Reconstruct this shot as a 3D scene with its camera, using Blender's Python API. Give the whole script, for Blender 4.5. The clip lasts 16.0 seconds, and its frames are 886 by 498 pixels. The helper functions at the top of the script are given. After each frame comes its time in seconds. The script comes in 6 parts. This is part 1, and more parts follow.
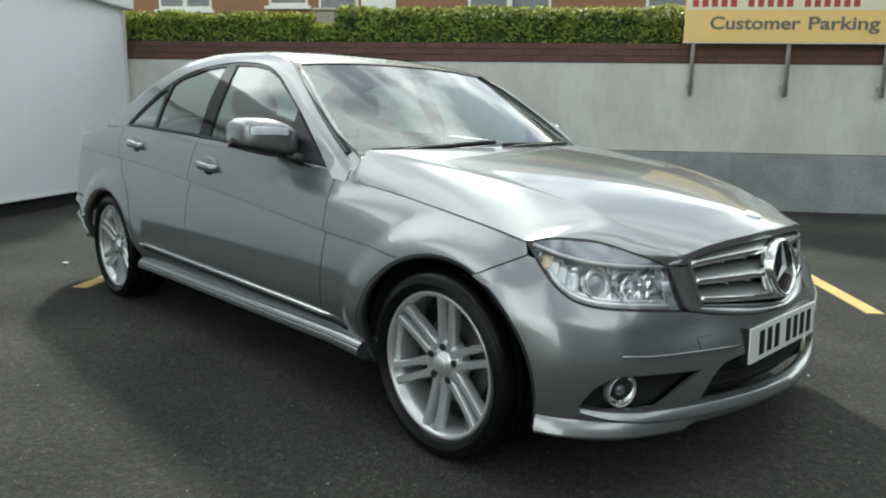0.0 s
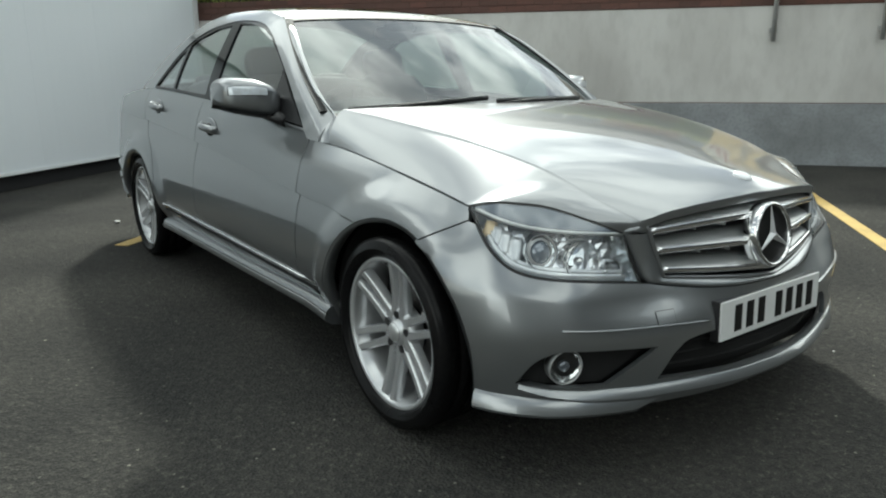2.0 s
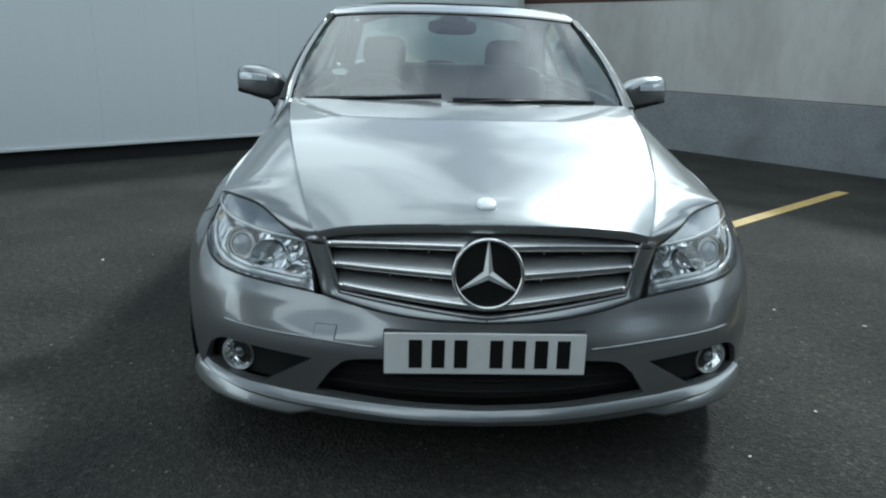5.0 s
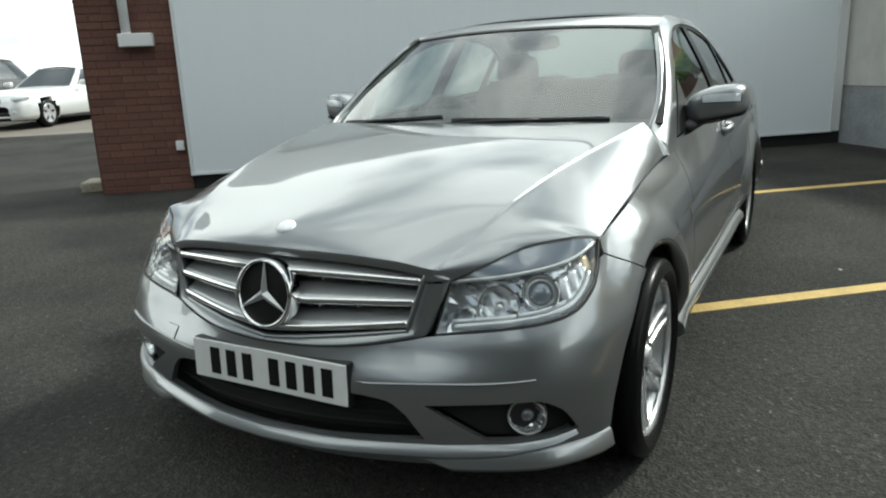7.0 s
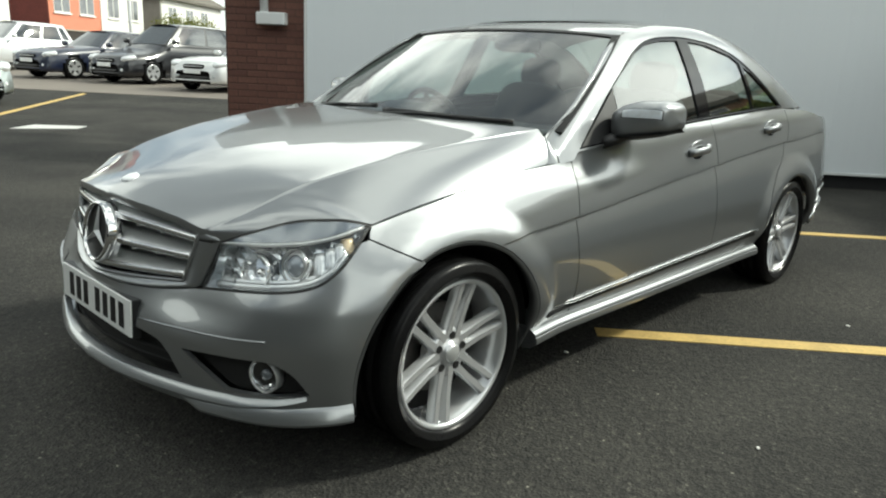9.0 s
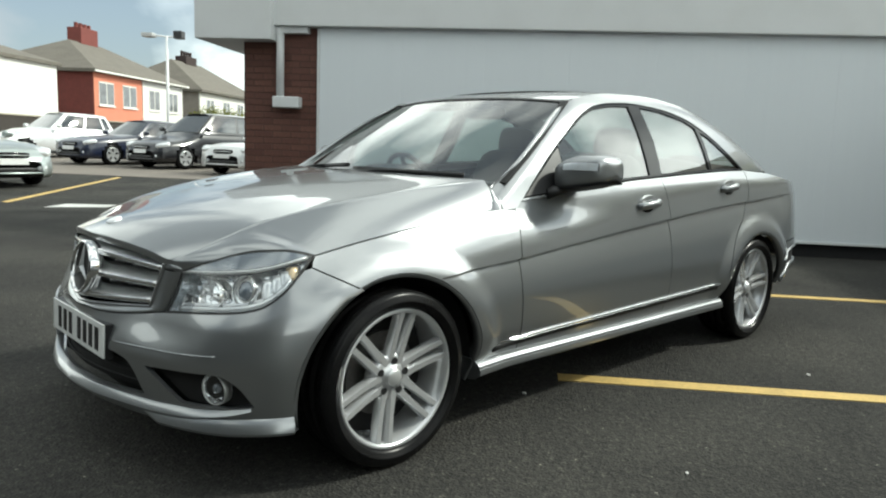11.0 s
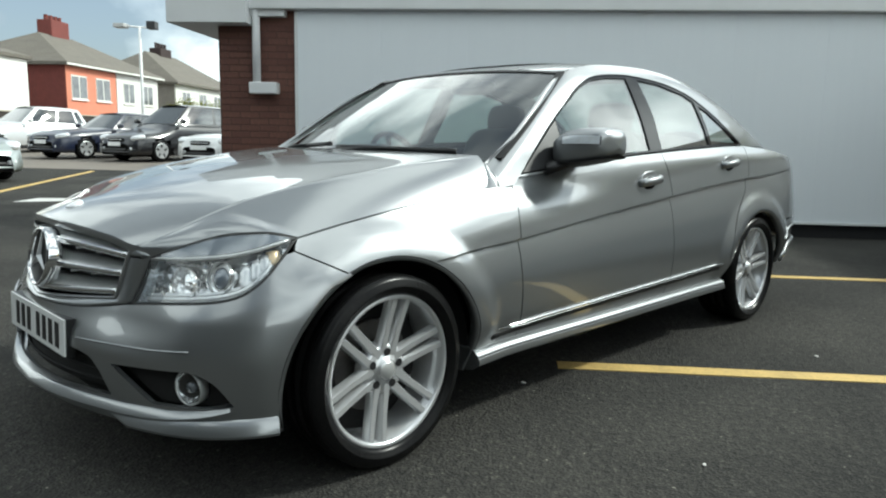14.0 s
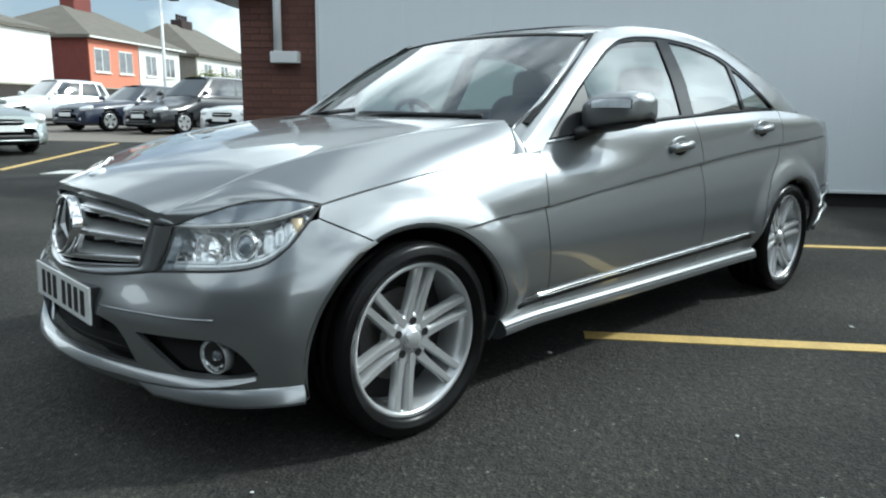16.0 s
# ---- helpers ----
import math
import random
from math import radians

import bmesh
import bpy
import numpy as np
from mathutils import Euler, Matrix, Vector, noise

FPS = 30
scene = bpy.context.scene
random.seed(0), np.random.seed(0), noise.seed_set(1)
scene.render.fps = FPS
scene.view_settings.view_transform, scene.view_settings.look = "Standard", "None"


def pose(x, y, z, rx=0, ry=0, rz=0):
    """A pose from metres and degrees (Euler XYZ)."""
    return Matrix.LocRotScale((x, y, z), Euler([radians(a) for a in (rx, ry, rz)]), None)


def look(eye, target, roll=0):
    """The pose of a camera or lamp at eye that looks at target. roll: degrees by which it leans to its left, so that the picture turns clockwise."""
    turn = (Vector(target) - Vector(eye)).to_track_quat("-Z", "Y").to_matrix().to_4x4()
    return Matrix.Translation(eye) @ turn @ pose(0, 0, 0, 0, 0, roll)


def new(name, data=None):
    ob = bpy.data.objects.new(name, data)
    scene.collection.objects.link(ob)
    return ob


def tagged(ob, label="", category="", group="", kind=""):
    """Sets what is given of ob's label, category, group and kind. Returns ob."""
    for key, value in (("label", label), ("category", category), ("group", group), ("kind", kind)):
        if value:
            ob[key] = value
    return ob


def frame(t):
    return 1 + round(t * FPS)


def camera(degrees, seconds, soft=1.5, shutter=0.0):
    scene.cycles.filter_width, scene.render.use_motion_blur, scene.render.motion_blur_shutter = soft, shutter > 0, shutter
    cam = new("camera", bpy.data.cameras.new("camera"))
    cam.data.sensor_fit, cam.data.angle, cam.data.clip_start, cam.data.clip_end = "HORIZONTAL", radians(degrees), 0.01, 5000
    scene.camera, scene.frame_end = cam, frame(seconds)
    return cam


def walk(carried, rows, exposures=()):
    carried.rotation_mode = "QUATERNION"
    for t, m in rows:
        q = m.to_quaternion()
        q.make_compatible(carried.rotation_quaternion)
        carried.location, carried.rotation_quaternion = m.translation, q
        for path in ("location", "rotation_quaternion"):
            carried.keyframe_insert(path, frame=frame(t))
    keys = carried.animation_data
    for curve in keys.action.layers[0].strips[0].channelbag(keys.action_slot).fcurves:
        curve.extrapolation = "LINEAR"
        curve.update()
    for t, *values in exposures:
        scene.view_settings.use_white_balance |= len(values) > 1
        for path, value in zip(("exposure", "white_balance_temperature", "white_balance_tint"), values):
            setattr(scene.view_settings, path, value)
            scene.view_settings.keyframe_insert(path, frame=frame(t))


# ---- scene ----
EXPOSURES = ((0.0, 0.34, 6150, 0), (1.5, 0.27, 6200, 0), (3.5, -0.08, 5850, 0), (4.5, -0.20, 5450, -2), (7.0, 0.04, 6150, 0), (8.5, 0.13, 6450, 0), (9.0, 0.12, 6400, 0), (11.5, 0.1, 6250, 0), (12.5, 0.17, 6250, 0), (14.0, 0.09, 6000, 0), (14.5, 0.07, 5650, 0), (16.0, 0.07, 5650, 0))
cam = camera(63.56, 16.0, 2.1)
PATH = [
    (0.0, 1.5654, -2.3573, 1.0736, 79.659, -0.947, 46.097),
    (0.5, 1.5694, -2.3554, 1.0779, 78.642, -0.693, 45.493),
    (1.0, 1.6008, -2.3238, 1.0833, 77.991, 0.835, 45.395),
    (1.5, 1.6907, -2.1932, 1.0864, 77.42, 0.762, 49.411),
    (2.0, 1.7647, -1.9514, 1.0785, 76.145, 0.367, 53.673),
    (2.5, 1.9238, -1.7062, 1.1051, 77.859, 1.437, 57.601),
    (3.0, 2.0851, -1.4282, 1.1285, 75.411, 0.209, 65.526),
    (3.5, 2.1518, -1.1285, 1.1458, 75.229, 3.226, 69.083),
    (4.0, 2.2836, -0.7896, 1.1387, 74.224, 2.257, 75.064),
    (4.5, 2.3598, -0.4684, 1.1545, 75.11, 2.197, 82.01),
    (4.7, 2.4202, -0.3743, 1.171, 74.628, 0.268, 83.797),
    (6.8, 2.1276, 1.1595, 1.1762, 74.706, 1.633, 115.975),
    (7.0, 2.0579, 1.2656, 1.1844, 75.485, 2.355, 117.703),
    (7.5, 1.8833, 1.5142, 1.1778, 73.179, 2.87, 121.867),
    (8.0, 1.7592, 1.7996, 1.1836, 75.035, 2.993, 130.228),
    (8.5, 1.6466, 2.0447, 1.1805, 75.577, 2.164, 134.201),
    (9.0, 1.5188, 2.2204, 1.1698, 75.284, -2.548, 134.002),
    (9.2, 1.4866, 2.2905, 1.1656, 78.588, -2.412, 132.121),
    (11.3, 1.5029, 2.6207, 1.0378, 81.727, -1.461, 137.025),
    (11.5, 1.4876, 2.5997, 1.0131, 80.791, -0.735, 136.719),
    (12.0, 1.4282, 2.4863, 0.9822, 80.292, -0.666, 136.160),
    (12.5, 1.3989, 2.4556, 0.991, 80.544, -0.91, 136.091),
    (13.0, 1.3980, 2.4519, 1.0013, 81.350, -1.525, 135.976),
    (13.5, 1.4015, 2.4584, 1.0152, 80.959, -1.499, 135.224),
    (14.0, 1.3953, 2.4494, 1.0107, 81.214, -1.117, 134.696),
    (14.5, 1.3868, 2.4419, 1.0048, 81.073, -0.877, 134.386),
    (15.0, 1.3797, 2.4409, 1.0027, 80.698, -0.659, 134.709),
    (15.5, 1.3775, 2.4286, 0.9958, 80.491, -0.054, 135.440),
    (16.0, 1.3736, 2.4070, 0.9897, 78.910, -0.697, 136.378),
]
walk(cam, [(t, pose(x, y, z, rx, ry, rz)) for t, x, y, z, rx, ry, rz in PATH], EXPOSURES)

# ---- light ----
TO_SUN = Vector((-1.0, 0.68, 1.0)).normalized()
world = bpy.data.worlds.new("sky")
scene.world = world
world.use_nodes = True
wn, wl = world.node_tree.nodes, world.node_tree.links
wn.clear()
w_out, w_bg, w_sky = wn.new("ShaderNodeOutputWorld"), wn.new("ShaderNodeBackground"), wn.new("ShaderNodeTexSky")
w_sky.sky_type, w_sky.sun_disc = "NISHITA", False
w_sky.sun_elevation, w_sky.sun_rotation = math.asin(TO_SUN.z), math.atan2(TO_SUN.x, TO_SUN.y)
w_sky.air_density, w_sky.dust_density = 1.0, 1.5
w_co, w_map = wn.new("ShaderNodeTexCoord"), wn.new("ShaderNodeMapping")
w_map.inputs["Scale"].default_value = (1.0, 1.0, 1.5)
w_no, w_ra, w_no2, w_ra2 = wn.new("ShaderNodeTexNoise"), wn.new("ShaderNodeValToRGB"), wn.new("ShaderNodeTexNoise"), wn.new("ShaderNodeValToRGB")
w_no.inputs["Scale"].default_value, w_no.inputs["Detail"].default_value, w_no.inputs["Roughness"].default_value = 2.1, 8, 0.56
w_ra.color_ramp.elements[0].position, w_ra.color_ramp.elements[1].position = 0.40, 0.50
w_ra.color_ramp.elements[0].color = (0.40, 0.40, 0.40, 1)
w_no2.inputs["Scale"].default_value, w_no2.inputs["Detail"].default_value = 2.4, 7
w_ra2.color_ramp.elements[0].position, w_ra2.color_ramp.elements[0].color = 0.42, (4.8, 5.1, 5.5, 1)
w_ra2.color_ramp.elements[1].position, w_ra2.color_ramp.elements[1].color = 0.57, (21.0, 20.8, 20.0, 1)
w_mix = wn.new("ShaderNodeMix")
w_mix.data_type = "RGBA"
wl.new(w_co.outputs["Generated"], w_map.inputs["Vector"])
wl.new(w_map.outputs["Vector"], w_no.inputs["Vector"])
wl.new(w_map.outputs["Vector"], w_no2.inputs["Vector"])
wl.new(w_no.outputs["Fac"], w_ra.inputs["Fac"])
wl.new(w_no2.outputs["Fac"], w_ra2.inputs["Fac"])
wl.new(w_ra.outputs["Color"], w_mix.inputs["Factor"])
wl.new(w_sky.outputs["Color"], w_mix.inputs[6])
wl.new(w_ra2.outputs["Color"], w_mix.inputs[7])
# clouds are brighter towards the sun
w_dot, w_glow, w_mul = wn.new("ShaderNodeVectorMath"), wn.new("ShaderNodeMapRange"), wn.new("ShaderNodeVectorMath")
w_dot.operation, w_mul.operation = "DOT_PRODUCT", "SCALE"
w_dot.inputs[1].default_value = TO_SUN
w_glow.interpolation_type = "SMOOTHSTEP"
w_glow.inputs["From Min"].default_value, w_glow.inputs["From Max"].default_value = -0.3, 1.0
w_glow.inputs["To Min"].default_value, w_glow.inputs["To Max"].default_value = 1.0, 1.22
w_halo, w_add = wn.new("ShaderNodeMapRange"), wn.new("ShaderNodeMath")
w_halo.interpolation_type, w_add.operation = "SMOOTHSTEP", "ADD"
w_halo.inputs["From Min"].default_value, w_halo.inputs["From Max"].default_value = 0.87, 1.0
w_halo.inputs["To Min"].default_value, w_halo.inputs["To Max"].default_value = 0.0, 0.55
wl.new(w_co.outputs["Generated"], w_dot.inputs[0])
wl.new(w_dot.outputs["Value"], w_glow.inputs["Value"])
wl.new(w_dot.outputs["Value"], w_halo.inputs["Value"])
wl.new(w_glow.outputs["Result"], w_add.inputs[0])
wl.new(w_halo.outputs["Result"], w_add.inputs[1])
wl.new(w_mix.outputs[2], w_mul.inputs[0])
# and paler low down than overhead
w_sep, w_low, w_both = wn.new("ShaderNodeSeparateXYZ"), wn.new("ShaderNodeMapRange"), wn.new("ShaderNodeMath")
w_low.interpolation_type, w_both.operation = "SMOOTHSTEP", "MULTIPLY"
w_low.inputs["From Min"].default_value, w_low.inputs["From Max"].default_value = 0.12, 0.75
w_low.inputs["To Min"].default_value, w_low.inputs["To Max"].default_value = 1.25, 0.80
wl.new(w_co.outputs["Generated"], w_sep.inputs["Vector"])
wl.new(w_sep.outputs["Z"], w_low.inputs["Value"])
wl.new(w_add.outputs["Value"], w_both.inputs[0])
wl.new(w_low.outputs["Result"], w_both.inputs[1])
wl.new(w_both.outputs["Value"], w_mul.inputs["Scale"])
wl.new(w_mul.outputs["Vector"], w_bg.inputs["Color"])
wl.new(w_bg.outputs["Background"], w_out.inputs["Surface"])
w_bg.inputs["Strength"].default_value = 0.092
sun = new("sun", bpy.data.lights.new("sun", "SUN"))
sun.data.energy, sun.data.angle, sun.data.color = 3.45, radians(4.5), (1.0, 0.95, 0.86)
sun.matrix_world = look(TO_SUN * 30, (0, 0, 0))

# the yard: its first axis runs along the retaining wall, its second along the white cladding
YARD = pose(0, 0, 0, 0, 0, 39.77)


# ---- materials ----
def material(name, color, rough=0.6, metal=0.0, grain=0.0, grain_scale=60.0, stain=0.0, stain_scale=2.5, bump=0.0, bump_scale=80.0, coat=0.0, coat_ior=1.6, each=0.0, dark=None, spec=0.5, stretch=(1, 1, 1)):
    """Principled surface with grain, stains and relief at real size; each: change of tone from piece to piece."""
    m = bpy.data.materials.new(name)
    m.use_nodes = True
    n, l = m.node_tree.nodes, m.node_tree.links
    b = n["Principled BSDF"]
    b.inputs["Roughness"].default_value, b.inputs["Metallic"].default_value = rough, metal
    b.inputs["Specular IOR Level"].default_value = spec
    b.inputs["Coat Weight"].default_value, b.inputs["Coat Roughness"].default_value, b.inputs["Coat IOR"].default_value = coat, 0.02, coat_ior
    co, mp = n.new("ShaderNodeTexCoord"), n.new("ShaderNodeMapping")
    mp.inputs["Scale"].default_value = stretch
    l.new(co.outputs["Object"], mp.inputs["Vector"])
    dark = dark or tuple(c * 0.45 for c in color)

    def noise_of(scale, detail):
        t = n.new("ShaderNodeTexNoise")
        t.inputs["Scale"].default_value, t.inputs["Detail"].default_value = scale, detail
        l.new(mp.outputs["Vector"], t.inputs["Vector"])
        return t.outputs["Fac"]

    def mixed(a, c, fac, amount):
        k = n.new("ShaderNodeMath")
        k.operation, k.inputs[1].default_value, k.use_clamp = "MULTIPLY", amount, True
        l.new(fac, k.inputs[0])
        x = n.new("ShaderNodeMix")
        x.data_type = "RGBA"
        l.new(k.outputs[0], x.inputs["Factor"])
        for s, v in ((6, a), (7, c)):
            if isinstance(v, tuple):
                x.inputs[s].default_value = (*v, 1)
            else:
                l.new(v, x.inputs[s])
        return x.outputs[2]

    col = tuple(color)
    if each:
        o = n.new("ShaderNodeObjectInfo")
        col = mixed(col, dark, o.outputs["Random"], each)
    if stain:
        r = n.new("ShaderNodeValToRGB")
        r.color_ramp.elements[0].position, r.color_ramp.elements[1].position = 0.42, 0.72
        l.new(noise_of(stain_scale, 7), r.inputs["Fac"])
        col = mixed(col, dark, r.outputs["Color"], stain)
    if grain:
        r = n.new("ShaderNodeValToRGB")
        r.color_ramp.elements[0].position, r.color_ramp.elements[1].position = 0.45, 0.65
        l.new(noise_of(grain_scale, 4), r.inputs["Fac"])
        col = mixed(col, dark, r.outputs["Color"], grain)
    if isinstance(col, tuple):
        b.inputs["Base Color"].default_value = (*col, 1)
    else:
        l.new(col, b.inputs["Base Color"])
    if bump:
        p = n.new("ShaderNodeBump")
        p.inputs["Strength"].default_value, p.inputs["Distance"].default_value = min(1.0, bump * 40), bump
        l.new(noise_of(bump_scale, 5), p.inputs["Height"])
        l.new(p.outputs["Normal"], b.inputs["Normal"])
    return m


def glass_material(name, tint, gloss_tint=(1, 1, 1), body=(0.02, 0.025, 0.025), fog=0.0, face=0.08):
    """A thin pane: lets light through with a tint, and mirrors more the flatter it is looked along."""
    m = bpy.data.materials.new(name)
    m.use_nodes = True
    n, l = m.node_tree.nodes, m.node_tree.links
    n.clear()
    out, mix, tr, gl, lw, pw, fr = n.new("ShaderNodeOutputMaterial"), n.new("ShaderNodeMixShader"), n.new("ShaderNodeBsdfTransparent"), n.new("ShaderNodeBsdfGlossy"), n.new("ShaderNodeLayerWeight"), n.new("ShaderNodeMath"), n.new("ShaderNodeMath")
    tr.inputs["Color"].default_value = (*tint, 1)
    gl.inputs["Color"].default_value, gl.inputs["Roughness"].default_value = (*gloss_tint, 1), 0.01
    lw.inputs["Blend"].default_value = 0.5
    pw.operation, pw.inputs[1].default_value = "POWER", 3.6
    fr.operation, fr.inputs[1].default_value, fr.inputs[2].default_value = "MULTIPLY_ADD", 1.0 - face, face
    l.new(lw.outputs["Facing"], pw.inputs[0])
    l.new(pw.outputs[0], fr.inputs[0])
    l.new(fr.outputs[0], mix.inputs["Fac"])
    if fog:
        df, mx = n.new("ShaderNodeBsdfDiffuse"), n.new("ShaderNodeMixShader")
        df.inputs["Color"].default_value, mx.inputs["Fac"].default_value = (*body, 1), fog
        l.new(tr.outputs["BSDF"], mx.inputs[1])
        l.new(df.outputs["BSDF"], mx.inputs[2])
        l.new(mx.outputs["Shader"], mix.inputs[1])
    else:
        l.new(tr.outputs["BSDF"], mix.inputs[1])
    l.new(gl.outputs["BSDF"], mix.inputs[2])
    l.new(mix.outputs["Shader"], out.inputs["Surface"])
    return m


PAINT = material("silver_grey_metallic_paint", (0.262, 0.273, 0.282), 0.315, 0.80, grain=0.12, grain_scale=900, coat=1.0, coat_ior=1.72, dark=(0.20, 0.20, 0.20))
CHROME = material("chrome", (0.82, 0.82, 0.82), 0.07, 1.0, grain=0.05, grain_scale=30)
SATIN = material("satin_silver", (0.62, 0.63, 0.63), 0.32, 0.65, grain=0.06, grain_scale=200)
ALLOY = material("silver_alloy", (0.62, 0.63, 0.64), 0.27, 0.62, grain=0.08, grain_scale=300, coat=0.4)
BLACK = material("black_plastic", (0.012, 0.012, 0.013), 0.45, grain=0.3, grain_scale=150, bump=0.0004, bump_scale=400)
GLOSS_BLACK = material("gloss_black", (0.006, 0.006, 0.007), 0.06, grain=0.1, grain_scale=20, spec=0.2)
SEAL = material("black_rubber_seal", (0.010, 0.010, 0.010), 0.6, grain=0.2, grain_scale=60)
SMOKED = material("smoked_lamp_cover", (0.18, 0.20, 0.23), 0.20, 0.5, grain=0.1, grain_scale=50, coat=0.8)
TYRE = material("tyre_rubber", (0.006, 0.006, 0.0065), 0.27, grain=0.35, grain_scale=90, stain=0.3, stain_scale=12, dark=(0.012, 0.012, 0.011), bump=0.0002, bump_scale=160, spec=0.13)
LINER = material("dark_liner", (0.008, 0.008, 0.008), 0.9, grain=0.2)
CABIN = material("charcoal_upholstery", (0.034, 0.036, 0.038), 0.75, grain=0.3, grain_scale=250, bump=0.001, bump_scale=220)
DASH = material("dashboard_plastic", (0.034, 0.036, 0.038), 0.55, grain=0.3, grain_scale=350)
ROOFLINING = material("pale_grey_headlining", (0.35, 0.35, 0.34), 0.9, grain=0.2, grain_scale=200)
WINDSCREEN = glass_material("windscreen_glass", (0.74, 0.83, 0.79), body=(0.62, 0.68, 0.65), fog=0.006, face=0.125)
SIDE_GLASS = glass_material("tinted_side_glass", (0.52, 0.64, 0.60), body=(0.5, 0.56, 0.53), fog=0.006, face=0.13)
LAMP_GLASS = glass_material("clear_lamp_glass", (0.97, 0.98, 0.98), face=0.05)
ROOF_GLASS = material("dark_roof_glass", (0.012, 0.013, 0.014), 0.04, grain=0.1, grain_scale=10, spec=0.8)
LAMP_SHELL = material("silvered_lamp_shell", (0.74, 0.76, 0.79), 0.12, 0.75, grain=0.25, grain_scale=40, dark=(0.30, 0.41, 0.43))
LENS_BALL = material("projector_lens_glass", (0.16, 0.19, 0.23), 0.03, 0.25, grain=0.1, grain_scale=20, spec=0.9, coat=1.0)
LAMP_FIN = material("clear_moulded_fin", (0.66, 0.68, 0.70), 0.16, 0.55, grain=0.15, grain_scale=60)
REFLECTOR = material("bright_reflector", (0.92, 0.93, 0.94), 0.08, 0.85, grain=0.1, grain_scale=60, dark=(0.6, 0.61, 0.62))
PALE_STRIP = material("pale_indicator_strip", (0.74, 0.79, 0.84), 0.10, 0.15, grain=0.3, grain_scale=60, coat=0.8, dark=(0.45, 0.44, 0.42))
AMBER = material("pale_amber_lens", (0.78, 0.62, 0.40), 0.2, 0.2, grain=0.2, grain_scale=90)
RED_LENS = material("red_lamp_lens", (0.25, 0.01, 0.012), 0.15, grain=0.2, grain_scale=40)
DISC = material("brake_steel", (0.13, 0.125, 0.12), 0.45, 0.8, grain=0.3, grain_scale=90)
PLATE = material("white_number_plate", (0.78, 0.79, 0.78), 0.35, stain=0.08, stain_scale=30, coat=0.3)
INK = material("black_plate_marks", (0.010, 0.010, 0.010), 0.45, grain=0.1, spec=0.2)
BADGE = material("pale_enamel_badge", (0.78, 0.80, 0.82), 0.35, 0.1, grain=0.2, grain_scale=70)


# ---- car body surfaces: x forward from the front axle, y to the car's left, z up ----
def pch(xs, ys):
    """Smooth monotone curve through knots; xs rising."""
    xs, ys = np.array(xs, float), np.array(ys, float)
    h, s = np.diff(xs), np.diff(ys) / np.diff(xs)
    m = np.zeros(len(xs))
    m[0], m[-1] = s[0], s[-1]
    for i in range(1, len(xs) - 1):
        if s[i - 1] * s[i] > 0:
            a, b = 2 * h[i] + h[i - 1], h[i] + 2 * h[i - 1]
            m[i] = (a + b) / (a / s[i - 1] + b / s[i])

    def at(q):
        q = np.clip(np.asarray(q, float), xs[0], xs[-1])
        i = np.clip(np.searchsorted(xs, q) - 1, 0, len(xs) - 2)
        t = (q - xs[i]) / h[i]
        return ((2 * t**3 - 3 * t**2 + 1) * ys[i] + (t**3 - 2 * t**2 + t) * h[i] * m[i]
                + (3 * t**2 - 2 * t**3) * ys[i + 1] + (t**3 - t**2) * h[i] * m[i + 1])
    return at


def sstep(a, b, q):
    t = np.clip((np.asarray(q, float) - a) / (b - a), 0, 1)
    return t * t * (3 - 2 * t)


PLAN_X = [0.758, 0.750, 0.726, 0.686, 0.640, 0.568, 0.478, 0.384, 0.200, 0.0, -0.5, -1.2, -2.2, -2.76, -3.2, -3.50, -3.68, -3.77, -3.79]
PLAN_Y = [0.0, 0.15, 0.28, 0.42, 0.56, 0.705, 0.795, 0.848, 0.872, 0.880, 0.880, 0.884, 0.886, 0.886, 0.880, 0.828, 0.68, 0.38, 0.0]
PLAN_U = np.concatenate([[0], np.cumsum(np.hypot(np.diff(PLAN_X), np.diff(PLAN_Y)))])
plan_x, plan_y = pch(PLAN_U, PLAN_X), pch(PLAN_U, PLAN_Y)
U_END = float(PLAN_U[-1])
_uu = np.linspace(0, U_END, 4001)
_xx, _yy = plan_x(_uu), plan_y(_uu)


def _soften(a, n):
    k = np.hanning(2 * n + 1)
    return np.convolve(np.concatenate([2 * a[0] - a[n:0:-1], a, 2 * a[-1] - a[-2:-n - 2:-1]]), k / k.sum(), "valid")


_xs, _ys = _soften(_xx, 70), _soften(_yy, 70)
_ys[0] = _ys[-1] = 0.0


def plan(u):
    a = np.abs(u)
    b = np.where(a > U_END, 2 * U_END - a, a)
    return np.interp(b, _uu, _xs), np.interp(b, _uu, _ys) * np.sign(u + 1e-12) * np.where(a > U_END, -1, 1)


def u_at_x(x):
    """Where the flank's outline passes x (flank only)."""
    k = (_uu > 0.9) & (_uu < U_END - 0.6)
    return float(np.interp(-x, -_xs[k], _uu[k]))


def u_at_y(y):
    """Where the nose's outline passes y."""
    k = _uu < 1.05
    return float(np.interp(y, _ys[k], _uu[k]))


